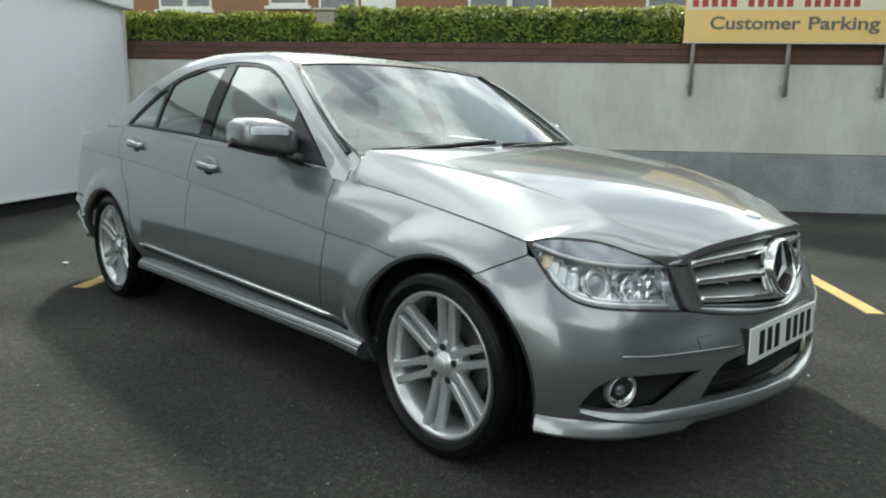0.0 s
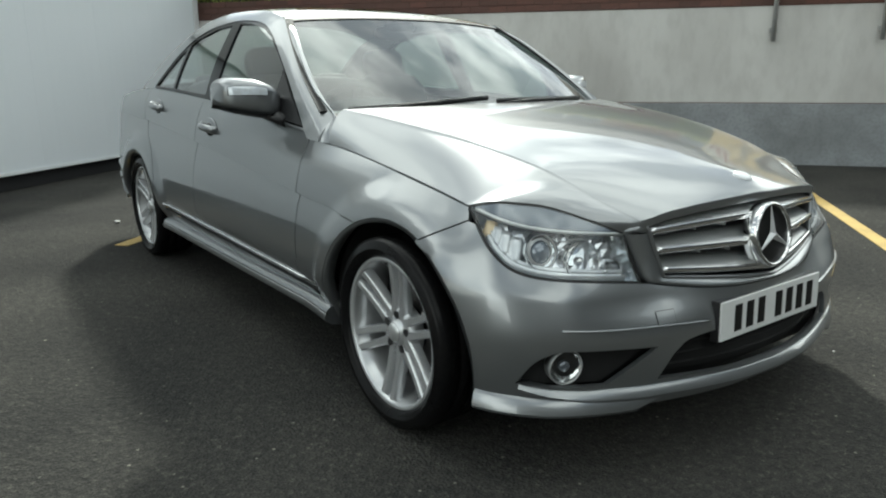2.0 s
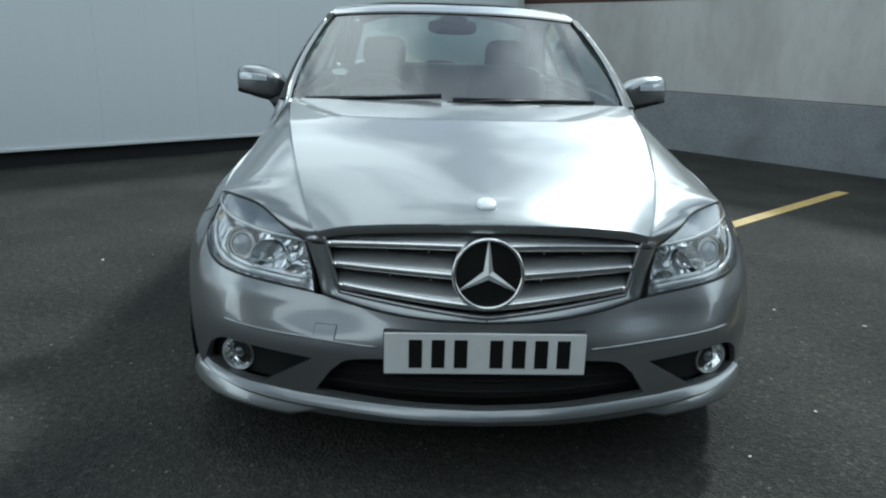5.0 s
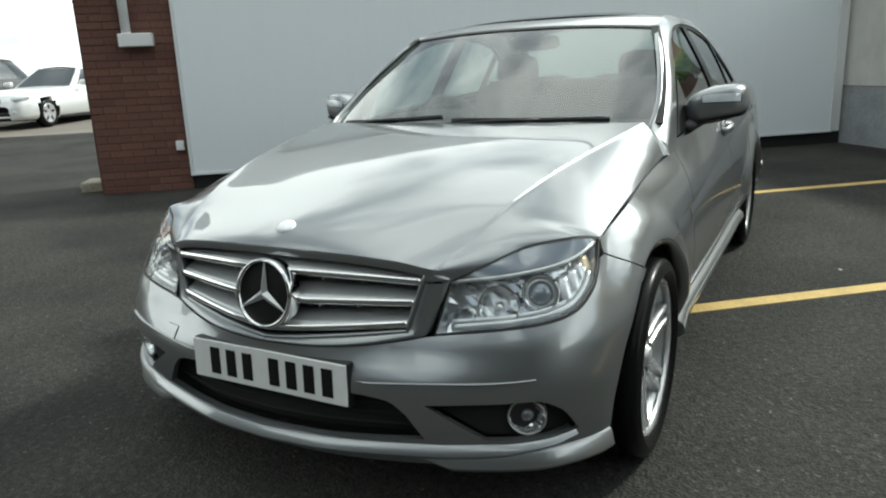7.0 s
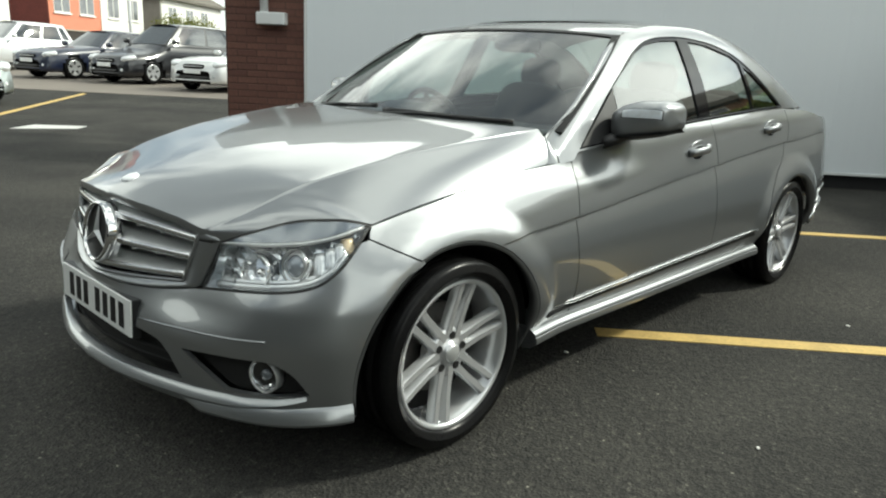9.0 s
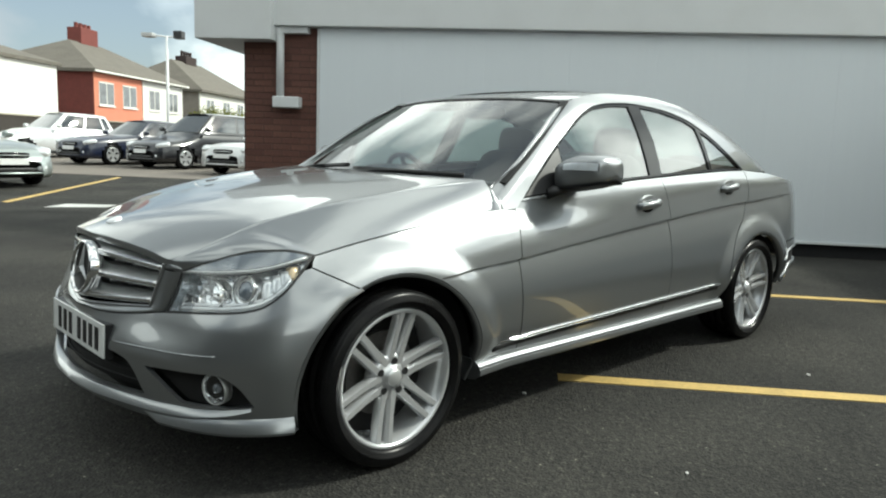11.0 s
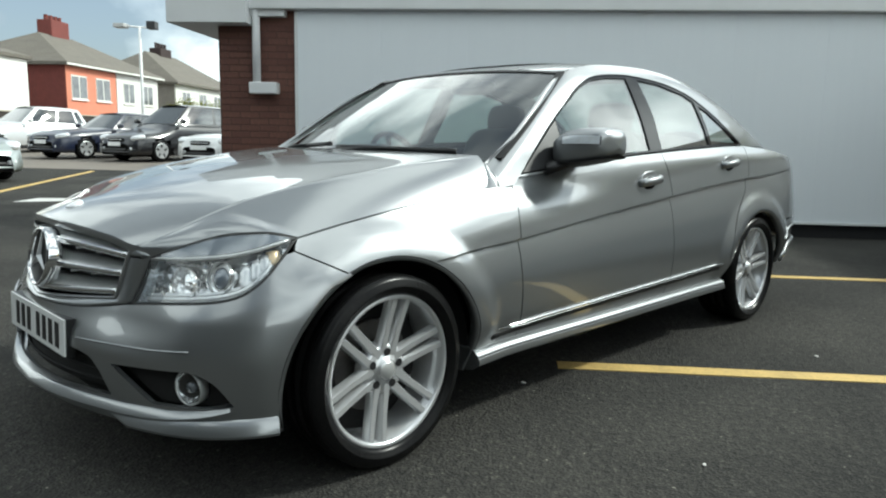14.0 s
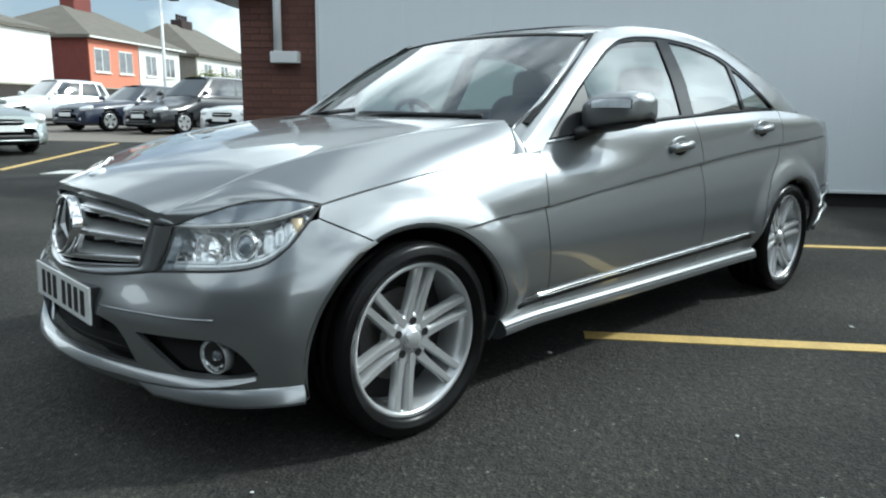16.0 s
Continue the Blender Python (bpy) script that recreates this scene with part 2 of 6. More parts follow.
LEVELS = [0.16, 0.22, 0.30, 0.40, 0.50, 0.60, 0.68, 0.76, 0.84, 0.92, 1.02]
STATIONS = [
    (0.0, [0.05, 0.02, 0.0, 0.030, 0.036, 0.06, 0.08, 0.11, 0.2, 0.3, 0.4]),
    (u_at_y(0.43), [0.032, 0.012, 0.004, 0.002, 0.052, 0.094, 0.102, 0.16, 0.25, 0.36, 0.46]),
    (u_at_y(0.70), [0.034, 0.014, 0.005, 0.0, 0.020, 0.072, 0.118, 0.19, 0.3, 0.4, 0.5]),
    (u_at_x(0.30), [0.034, 0.022, 0.007, 0.0, 0.006, 0.032, 0.072, 0.122, 0.2, 0.3, 0.4]),
    (u_at_x(-0.10), [0.05, 0.03, 0.010, 0.0, 0.004, 0.018, 0.045, 0.088, 0.15, 0.25, 0.35]),
    (u_at_x(-0.60), [0.100, 0.066, 0.036, 0.006, 0.0, 0.006, 0.018, 0.045, 0.095, 0.128, 0.22]),
    (u_at_x(-1.40), [0.100, 0.066, 0.036, 0.006, 0.0, 0.006, 0.014, 0.024, 0.040, 0.066, 0.13]),
    (u_at_x(-2.40), [0.100, 0.066, 0.036, 0.006, 0.0, 0.005, 0.012, 0.022, 0.036, 0.054, 0.105]),
    (u_at_x(-2.95), [0.100, 0.066, 0.036, 0.006, 0.0, 0.004, 0.010, 0.018, 0.032, 0.052, 0.11]),
    (U_END - 0.75, [0.05, 0.03, 0.01, 0.0, 0.0, 0.008, 0.016, 0.026, 0.036, 0.055, 0.12]),
    (U_END, [0.05, 0.03, 0.01, 0.0, 0.0, 0.02, 0.03, 0.05, 0.07, 0.1, 0.2]),
]
_su = [s for s, _ in STATIONS]
_prof = [pch(LEVELS, d) for _, d in STATIONS]
crease_z = pch([-3.3, -3.1, -2.18, -1.6, -1.15, -0.58, -0.30, -0.1], [0.86, 0.85, 0.80, 0.752, 0.712, 0.657, 0.637, 0.625])
ARCHES = ((0.0, 0.300, 0.382, 0.358), (-2.765, 0.300, 0.395, 0.345))


def inset(u, z):
    u, z = np.broadcast_arrays(np.asarray(u, float), np.asarray(z, float))
    rows = np.array([p(z) for p in _prof])
    d = np.zeros(u.shape)
    i = np.clip(np.searchsorted(_su, u) - 1, 0, len(_su) - 2)
    t = (u - np.array(_su)[i]) / np.diff(_su)[i]
    w = t * t * (3 - 2 * t) * 0.6 + t * 0.4
    d = np.take_along_axis(rows, i[None], 0)[0] * (1 - w) + np.take_along_axis(rows, i[None] + 1, 0)[0] * w
    x = np.interp(u, _uu, _xs)
    side = sstep(0.95, 1.15, u) * sstep(U_END - 0.5, U_END - 0.9, u)
    # undercut below the flank's crease
    c = crease_z(x)
    under = np.where(z < c, np.exp(-np.clip(c - z, 0, 1) / 0.09), 0) * sstep(c + 0.001, c - 0.006, z)
    d = d + side * 0.021 * under * sstep(-0.10, -0.45, x) * sstep(-3.35, -3.15, x)
    # wheel-arch flares
    for ax, az, ra, rb in ARCHES:
        r = np.hypot((x - ax) / ra, (z - az) / rb)
        d = d - side * 0.026 * (0.35 * np.exp(-((r - 1.04) / 0.15) ** 2) + 0.65 * sstep(1.36, 1.13, r)) * sstep(0.2, 0.42, z)
    return d


def shell(u, z):
    """Body below the waistline: the plan outline, pulled in by inset()."""
    u, z = np.broadcast_arrays(np.asarray(u, float), np.asarray(z, float))
    x, y = plan(u)
    x2, y2 = plan(u + 0.02)
    x1, y1 = plan(u - 0.02)
    tx, ty = x2 - x1, y2 - y1
    n = np.hypot(tx, ty)
    d = inset(np.abs(u), z)
    return np.stack([x - ty / n * d, y + tx / n * d, z], -1)


belt_z = pch([-3.3, -2.65, -2.06, -1.70, -1.46, -1.23, -0.69, -0.55], [1.0, 1.002, 0.982, 0.964, 0.951, 0.931, 0.880, 0.866])
cabin_y = pch([-3.5, -3.1, -2.65, -2.2, -1.5, -1.0, -0.7, -0.55], [0.70, 0.745, 0.780, 0.797, 0.800, 0.784, 0.755, 0.732])
rail_z = pch([-3.20, -3.03, -2.76, -2.46, -2.27, -1.92, -1.56, -1.30, -1.10, -0.92, -0.75, -0.583], [0.992, 1.078, 1.202, 1.308, 1.350, 1.376, 1.365, 1.327, 1.254, 1.142, 1.026, 0.918])
shoulder = pch([-3.2, -2.5, -1.3, -0.92, -0.75, -0.65, -0.58], [0.010, 0.018, 0.020, 0.022, 0.026, 0.034, 0.044])


def cabin(x, z):
    """Side of the cabin above the waistline."""
    x, z = np.broadcast_arrays(np.asarray(x, float), np.asarray(z, float))
    q = z - 0.95
    # the skin turns inward towards the roof rail
    e = np.clip((z - rail_z(x)) / 0.055 + 1, 0, 1.2)
    return np.stack([x, cabin_y(x) - 0.40 * q - 0.30 * q * np.abs(q) - shoulder(x) * e * e, z], -1)


bonnet_mid = pch([-0.70, -0.42, -0.15, 0.10, 0.30, 0.45, 0.56, 0.61, 0.645, 0.66, 0.675], [0.985, 0.955, 0.921, 0.882, 0.844, 0.811, 0.782, 0.765, 0.750, 0.741, 0.725])
bonnet_rim = pch([-0.70, -0.576, -0.42, -0.155, 0.087, 0.27, 0.43, 0.56, 0.66], [0.858, 0.843, 0.830, 0.797, 0.762, 0.729, 0.69, 0.655, 0.62])
fold_y = pch([-0.60, -0.28, 0.04, 0.2, 0.35, 0.45, 0.5, 0.55, 0.6], [0.690, 0.646, 0.590, 0.557, 0.522, 0.495, 0.479, 0.460, 0.440])
crown = pch([-0.60, 0.0, 0.3, 0.6, 0.68], [0.024, 0.030, 0.060, 0.185, 0.20])
RIM_Y = 0.770


def bonnet(x, y):
    """The bonnet's crowned middle, between its two folds."""
    x, y = np.broadcast_arrays(np.asarray(x, float), np.asarray(y, float))
    return np.stack([x, y, bonnet_mid(x) - crown(x) * (y / RIM_Y) ** 2], -1)


# ---- building helpers ----
RAW = {}


def thing(name, label, category, group="", m=None):
    ob = tagged(new(name), label, category, group)
    if m is not None:
        ob.matrix_basis = m
    return ob


def mesh_of(name, verts, faces, mat, smooth=True, normals=None):
    me = bpy.data.meshes.new(name)
    RAW[me.name] = (verts, faces, mat, smooth, normals)
    me.from_pydata([tuple(map(float, v)) for v in verts], [], [tuple(map(int, q)) for q in faces])
    me.materials.append(mat)
    if smooth:
        me.polygons.foreach_set("use_smooth", [True] * len(me.polygons))
    me.update()
    if normals is not None:
        me.normals_split_custom_set_from_vertices([tuple(map(float, q)) for q in normals])
    return me


def part(name, data, mat, parent, label="", smooth=False, m=None):
    """Links a bmesh, a mesh or (verts, faces) as one mesh object under a thing or a part."""
    if isinstance(data, bmesh.types.BMesh):
        bmesh.ops.recalc_face_normals(data, faces=data.faces)
        me = bpy.data.meshes.new(name)
        data.to_mesh(me)
        data.free()
        me.materials.append(mat)
        if smooth:
            me.polygons.foreach_set("use_smooth", [True] * len(me.polygons))
    elif isinstance(data, tuple):
        me = mesh_of(name, data[0], data[1], mat, smooth)
        if smooth == "angle":
            me.set_sharp_from_angle(angle=radians(38))
    else:
        me = data
    ob = new(name, me)
    if parent is not None:
        ob.parent = parent
    if m is not None:
        ob.matrix_basis = m
    if label:
        ob["label"] = label
    return ob


def mirrored(me, name):
    """The same mesh on the car's other side."""
    verts, faces, mat, smooth, normals = RAW[me.name]
    flip = lambda q: (q[0], -q[1], q[2])
    return mesh_of(name, [flip(v) for v in verts], [tuple(reversed(q)) for q in faces], mat, smooth, None if normals is None else [flip(q) for q in normals])


def box(a, b, bevel=0.0, seg=2):
    bm = bmesh.new()
    bmesh.ops.create_cube(bm, size=1)
    for v in bm.verts:
        v.co = Vector([(a[i] + b[i]) / 2 + v.co[i] * (b[i] - a[i]) for i in range(3)])
    if bevel:
        bmesh.ops.bevel(bm, geom=bm.edges[:], offset=bevel, segments=seg, affect="EDGES", profile=0.5)
    return bm


def blob(c, r, e=0.5, n=18, rot=None):
    """A rounded box: a superellipsoid at c with half sizes r."""
    a, b = np.linspace(-math.pi, math.pi, 2 * n, endpoint=False), np.linspace(-math.pi / 2, math.pi / 2, n)
    p = lambda q: np.sign(q) * np.abs(q) ** e
    verts, faces = [], []
    for t in b:
        for s in a:
            v = Vector((r[0] * p(np.cos(t)) * p(np.cos(s)), r[1] * p(np.cos(t)) * p(np.sin(s)), r[2] * p(np.sin(t))))
            verts.append((rot @ v if rot else v) + Vector(c))
    k = len(a)
    for i in range(n - 1):
        for j in range(k):
            faces.append((i * k + j, i * k + (j + 1) % k, (i + 1) * k + (j + 1) % k, (i + 1) * k + j))
    return [tuple(v) for v in verts], faces


def facets(data, amount, seed, mat, name):
    """The same skin broken into small flat mirrors."""
    if isinstance(data, tuple):
        verts, faces = data
    else:
        verts, faces = RAW[data.name][0], RAW[data.name][1]
    rng = np.random.default_rng(seed)
    keep = {tuple(np.round(v, 5)): rng.normal(0, amount, 3) for v in verts}
    return mesh_of(name, [tuple(np.array(v) + keep[tuple(np.round(v, 5))]) for v in verts], faces, mat, False)


def grid(rows, closed=False):
    """Quads over rows of points."""
    h, k = len(rows), len(rows[0])
    faces = []
    for i in range(h - 1):
        for j in range(k if closed else k - 1):
            faces.append((i * k + j, i * k + (j + 1) % k, (i + 1) * k + (j + 1) % k, (i + 1) * k + j))
    return [tuple(map(float, v)) for r in rows for v in r], faces


def sweep(path, section, up=(0, 0, 1), caps=True):
    """A closed section, points (out, up), carried along a path of points; section may be a function of 0..1."""
    path = [Vector(p) for p in path]
    n, rows = len(path), []
    for i, p in enumerate(path):
        t = (path[min(i + 1, n - 1)] - path[max(i - 1, 0)]).normalized()
        o = t.cross(Vector(up)).normalized()
        w = o.cross(t).normalized()
        s = section(i / (n - 1)) if callable(section) else section
        rows.append([p + o * a + w * b for a, b in s])
    verts, faces = grid(rows, True)
    if caps:
        k = len(rows[0])
        faces += [tuple(range(k - 1, -1, -1)), tuple(range((n - 1) * k, n * k))]
    return verts, faces


def round_section(r, k=8, ry=None):
    return [(r * math.cos(2 * math.pi * i / k), (ry or r) * math.sin(2 * math.pi * i / k)) for i in range(k)]


def lathe(profile, k=48, axis="y", closed=False):
    """Turns a profile of (radius, along) about the y axis."""
    rows = []
    for r, y in profile:
        rows.append([(r * math.cos(2 * math.pi * j / k), y, r * math.sin(2 * math.pi * j / k)) for j in range(k)])
    if closed:
        rows.append(rows[0])
    return grid(rows, True)


def inside(poly, pts):
    """Which points lie in a polygon."""
    x, y = pts[:, 0], pts[:, 1]
    c = np.zeros(len(pts), bool)
    for (x1, y1), (x2, y2) in zip(poly, np.roll(poly, -1, 0)):
        k = (y1 > y) != (y2 > y)
        c ^= k & (x < (x2 - x1) * (y - y1) / (y2 - y1 + 1e-12) + x1)
    return c


def dense(pts, step=0.02):
    """A closed outline with points at every step, shrunk nowhere."""
    out = []
    for a, b in zip(pts, pts[1:] + pts[:1]):
        k = max(1, int(math.ceil(math.dist(a, b) / step)))
        out += [(a[0] + (b[0] - a[0]) * i / k, a[1] + (b[1] - a[1]) * i / k) for i in range(k)]
    return out


def curve(pts, step=0.02):
    """An open line through points, smoothed and sampled."""
    pts = np.array(pts, float)
    s = np.concatenate([[0], np.cumsum(np.hypot(*np.diff(pts, axis=0).T))])
    q = np.linspace(0, s[-1], max(2, int(s[-1] / step) + 1))
    fx, fy = pch(s, pts[:, 0]), pch(s, pts[:, 1])
    return [(float(a), float(b)) for a, b in zip(fx(q), fy(q))]


def shrink(poly, g):
    """An outline pulled in by g."""
    p = np.array(poly, float)
    if np.sum(p[:, 0] * np.roll(p[:, 1], -1) - np.roll(p[:, 0], -1) * p[:, 1]) < 0:
        p = p[::-1]
    a, b = p - np.roll(p, 1, 0), np.roll(p, -1, 0) - p
    a, b = a / (np.linalg.norm(a, axis=1)[:, None] + 1e-9), b / (np.linalg.norm(b, axis=1)[:, None] + 1e-9)
    na, nb = np.stack([-a[:, 1], a[:, 0]], 1), np.stack([-b[:, 1], b[:, 0]], 1)
    m = na + nb
    m /= np.maximum(np.linalg.norm(m, axis=1), 0.5)[:, None]
    return [tuple(q) for q in p + m * g]


def panel(name, surface, outline, mat, holes=(), step=0.03, gap=0.0025, flange=0.016, depth=0.0, folds=()):
    """A sheet-metal panel cut out of a surface of two parameters, with its edges turned in."""
    from mathutils.geometry import delaunay_2d_cdt
    loops = [shrink(dense(list(outline), step * 0.6), gap)] + [dense(list(h), step * 0.6) for h in holes]
    pts, edges = [], []
    for lp in loops:
        k = len(pts)
        pts += lp
        edges += [(k + i, k + (i + 1) % len(lp)) for i in range(len(lp))]
    rim = np.array(pts)
    lo, hi = rim.min(0), rim.max(0)
    ga, gb = np.meshgrid(np.arange(lo[0] + step / 2, hi[0], step), np.arange(lo[1] + step / 2, hi[1], step))
    g = np.stack([ga.ravel(), gb.ravel()], 1)
    k = inside(np.array(loops[0]), g)
    for h in loops[1:]:
        k &= ~inside(np.array(h), g)
    g = g[k]
    if len(g):
        near = np.min(np.hypot(g[:, None, 0] - rim[None, :, 0], g[:, None, 1] - rim[None, :, 1]), 1)
        g = g[near > step * 0.35]
    pts += [tuple(q) for q in g]
    for line in folds:
        q = np.array(line)
        q = q[inside(np.array(loops[0]), q)]
        k = len(pts)
        pts += [tuple(v) for v in q]
        edges += [(k + i, k + i + 1) for i in range(len(q) - 1)]
    vs, _, fs = delaunay_2d_cdt([Vector(q) for q in pts], edges, [], 0, 1e-6)[:3]
    uv = np.array([v[:] for v in vs])
    fs = np.array([q[:] for q in fs])
    cen = uv[fs].mean(1)
    k = inside(np.array(loops[0]), cen)
    for h in loops[1:]:
        k &= ~inside(np.array(h), cen)
    fs = fs[k]
    e = 8e-4
    pos = surface(uv[:, 0], uv[:, 1])
    da = surface(uv[:, 0] + e, uv[:, 1]) - surface(uv[:, 0] - e, uv[:, 1])
    db = surface(uv[:, 0], uv[:, 1] + e) - surface(uv[:, 0], uv[:, 1] - e)
    nrm = np.cross(da, db)
    nrm /= np.linalg.norm(nrm, axis=1)[:, None] + 1e-12
    if ((pos - np.array([-1.5, 0.0, 0.5])) * nrm).sum(1).mean() < 0:
        nrm = -nrm
    pos = pos - nrm * depth
    tri = []
    for a, b, c in fs:
        q = np.cross(pos[b] - pos[a], pos[c] - pos[a])
        tri.append((a, b, c) if q @ (nrm[a] + nrm[b] + nrm[c]) > 0 else (a, c, b))
    # the turned-in edge
    count = {}
    for a, b, c in tri:
        for p, q in ((a, b), (b, c), (c, a)):
            count[(p, q)] = 1
    border = [(p, q) for p, q in count if (q, p) not in count]
    verts, norms = [tuple(v) for v in pos], [tuple(v) for v in nrm]
    if flange:
        idx = {}
        for p, q in border:
            d = pos[q] - pos[p]
            side = np.cross(d, nrm[p])
            side /= np.linalg.norm(side) + 1e-12
            k = len(verts)
            verts += [tuple(pos[p]), tuple(pos[q]), tuple(pos[q] - nrm[q] * flange), tuple(pos[p] - nrm[p] * flange)]
            norms += [tuple(side)] * 4
            tri.append((k, k + 3, k + 2, k + 1))
    return mesh_of(name, verts, tri, mat, True, norms)


def both(name, me, parent, label="", clear=False):
    """A panel and its twin on the car's right; clear panes let daylight in."""
    a = part(name, me, None, parent, label)
    b = part(name, mirrored(me, name), None, parent, label)
    a.visible_shadow = b.visible_shadow = not clear
    return a, b


# ---- the silver saloon ----
car = thing("saloon_car", "silver-grey metallic four-door saloon car parked on asphalt", "car")
UX = u_at_x


def side_line(pts, step=0.02):
    """Points (x, z) of the flank as outline points (u, z)."""
    return curve([(UX(x), z) for x, z in pts], step)


def arch_line(i, a0, a1, n=26):
    """The wheel arch's edge from angle a0 to a1 (degrees from the front, rising)."""
    ax, az, ra, rb = ARCHES[i]
    return [(UX(ax + ra * math.cos(radians(a))), az + rb * math.sin(radians(a))) for a in np.linspace(a0, a1, n)]


# outlines of the nose, in (u, z)
def u_for(y, z):
    """Where the nose's skin at height z passes y."""
    us = np.linspace(0.30, 0.70, 801)
    return float(us[np.argmin(np.abs(shell(us, z)[:, 1] - y))])


LAMP_TOP, LAMP_FOOT = (u_for(0.475, 0.663), 0.663), (u_for(0.430, 0.531), 0.531)
HL_TOP = curve([LAMP_TOP, (0.610, 0.697), (0.704, 0.723), (0.850, 0.741), (0.975, 0.746), (1.047, 0.737), (1.079, 0.727)])
HL_LOW = curve([(1.079, 0.727), (1.003, 0.667), (0.940, 0.621), (0.865, 0.580), (0.800, 0.566), (0.684, 0.556), (0.549, 0.542), LAMP_FOOT])
BROW = curve([LAMP_TOP, (0.640, 0.672), (0.804, 0.685), (0.958, 0.709), (1.055, 0.727)])
GRILLE_LOW = curve([LAMP_FOOT, (0.398, 0.520), (0.247, 0.503), (0.100, 0.496), (0.0, 0.495)])
FOG_HOLE = curve([(0.458, 0.373), (0.560, 0.379), (0.640, 0.382), (0.728, 0.385), (0.797, 0.358), (0.852, 0.291)]) + curve([(0.835, 0.286), (0.712, 0.283), (0.610, 0.282)])
INTAKE = curve([(0.0, 0.396), (0.264, 0.392), (0.364, 0.380), (0.410, 0.345)]) + curve([(0.455, 0.280), (0.253, 0.274), (0.0, 0.264)])
SHUT_BUMPER = curve([(1.226, 0.612), (1.140, 0.655), (1.060, 0.694)])

bumper_edge = ([(0.0, 0.205)] + [(u, 0.205) for u in np.linspace(0.03, 0.96, 32)] + arch_line(0, -12, 56) + SHUT_BUMPER[1:] + HL_LOW[3:] + GRILLE_LOW[1:])


def nose_half(name, outline, mat, holes, **k):
    """A panel across the car's middle: both halves in one mesh."""
    me = panel(name, shell, outline, mat, holes, **k)
    v, f, mt, sm, nr = RAW[me.name]
    c = len(v)
    flip = lambda q: (q[0], -q[1], q[2])
    return mesh_of(name, list(v) + [flip(q) for q in v], list(f) + [tuple(c + i for i in reversed(q)) for q in f], mt, sm, list(nr) + [flip(q) for q in nr])


bumper_edge = [(-0.0025 if u <= 0 else u, z) for u, z in bumper_edge]
intake_hole = [(-0.01 if u <= 0 else u, z) for u, z in INTAKE]
part("front_bumper", nose_half("front_bumper", bumper_edge, PAINT, [FOG_HOLE, intake_hole], step=0.022), None, car)
# dark structure behind the skin
liner_edge = [(0.0, 0.20)] + [(u, 0.20) for u in np.linspace(0.03, 0.95, 24)] + arch_line(0, -14, 60) + [(1.0, 0.70), (0.9, 0.72), (0.6, 0.68), (0.45, 0.62), (0.30, 0.60), (0.0, 0.60)]
part("bumper_carrier", nose_half("bumper_carrier", [(-0.003 if u <= 0 else u, z) for u, z in liner_edge], LINER, [], step=0.05, depth=0.085, flange=0), None, car)

# flank panels
fender = ([(1.079, 0.727)] + side_line([(0.27, 0.728), (0.087, 0.762), (-0.155, 0.796), (-0.42, 0.830), (-0.585, 0.846), (-0.655, 0.858)])[1:]
          + side_line([(-0.640, 0.80), (-0.615, 0.66), (-0.622, 0.45), (-0.632, 0.285)])
          + arch_line(0, 184, 57, 44) + SHUT_BUMPER[1:] + [(1.066, 0.710)])
FOLDS = [[(UX(x), float(crease_z(x)) + d) for x in np.linspace(-0.12, -3.3, 160)] for d in (0.002, -0.002, -0.006, -0.012, -0.03)]
both("front_wing", panel("front_wing", shell, fender, PAINT, step=0.022, folds=FOLDS), car)
belt = lambda a, b: side_line([(x, float(belt_z(x))) for x in np.linspace(a, b, 12)])
SHUT_1 = [(-0.655, 0.858), (-0.640, 0.80), (-0.615, 0.66), (-0.622, 0.45), (-0.632, 0.285)]
SHUT_2 = [(-1.725, 0.965), (-1.745, 0.80), (-1.755, 0.55), (-1.745, 0.285)]
SHUT_3 = [(-2.690, 1.003), (-2.665, 0.90), (-2.600, 0.76), (-2.480, 0.66), (-2.405, 0.56), (-2.365, 0.44), (-2.350, 0.285)]
front_door_edge = side_line(SHUT_1[::-1]) + belt(-0.665, -1.725) + side_line(SHUT_2)
rear_door_edge = side_line(SHUT_2[::-1]) + belt(-1.735, -2.690) + side_line(SHUT_3)
front_doors = both("front_door", panel("front_door", shell, front_door_edge, PAINT, step=0.024, folds=FOLDS), car)
rear_doors = both("rear_door", panel("rear_door", shell, rear_door_edge, PAINT, step=0.024, folds=FOLDS), car)
tail_top = side_line([(-2.69, 1.003), (-2.95, 0.992), (-3.12, 0.975), (-3.25, 0.955)]) + [(U_END - 0.75, 0.925), (U_END - 0.4, 0.915), (U_END, 0.93)]
ax, az, ra, rb = ARCHES[1]
quarter = side_line([(-2.351, 0.31), (-2.366, 0.44), (-2.405, 0.56), (-2.48, 0.66), (-2.60, 0.76), (-2.665, 0.90), (-2.69, 1.003)]) + tail_top[1:] + [(U_END, 0.60), (U_END - 0.55, 0.585), (UX(-3.22), 0.565)] + [(UX(ax - ra * math.cos(radians(a))), az + rb * math.sin(radians(a))) for a in np.linspace(30, 174, 44)]
both("rear_wing", panel("rear_wing", shell, quarter, PAINT, step=0.026, folds=FOLDS), car)
RIDGE = [(UX(-3.126), 0.445), (UX(-3.34), 0.512), (U_END - 0.55, 0.525), (U_END, 0.530)]
SKIRT = [(UX(-3.165), 0.318), (UX(-3.36), 0.405), (U_END - 0.55, 0.420), (U_END, 0.430)]
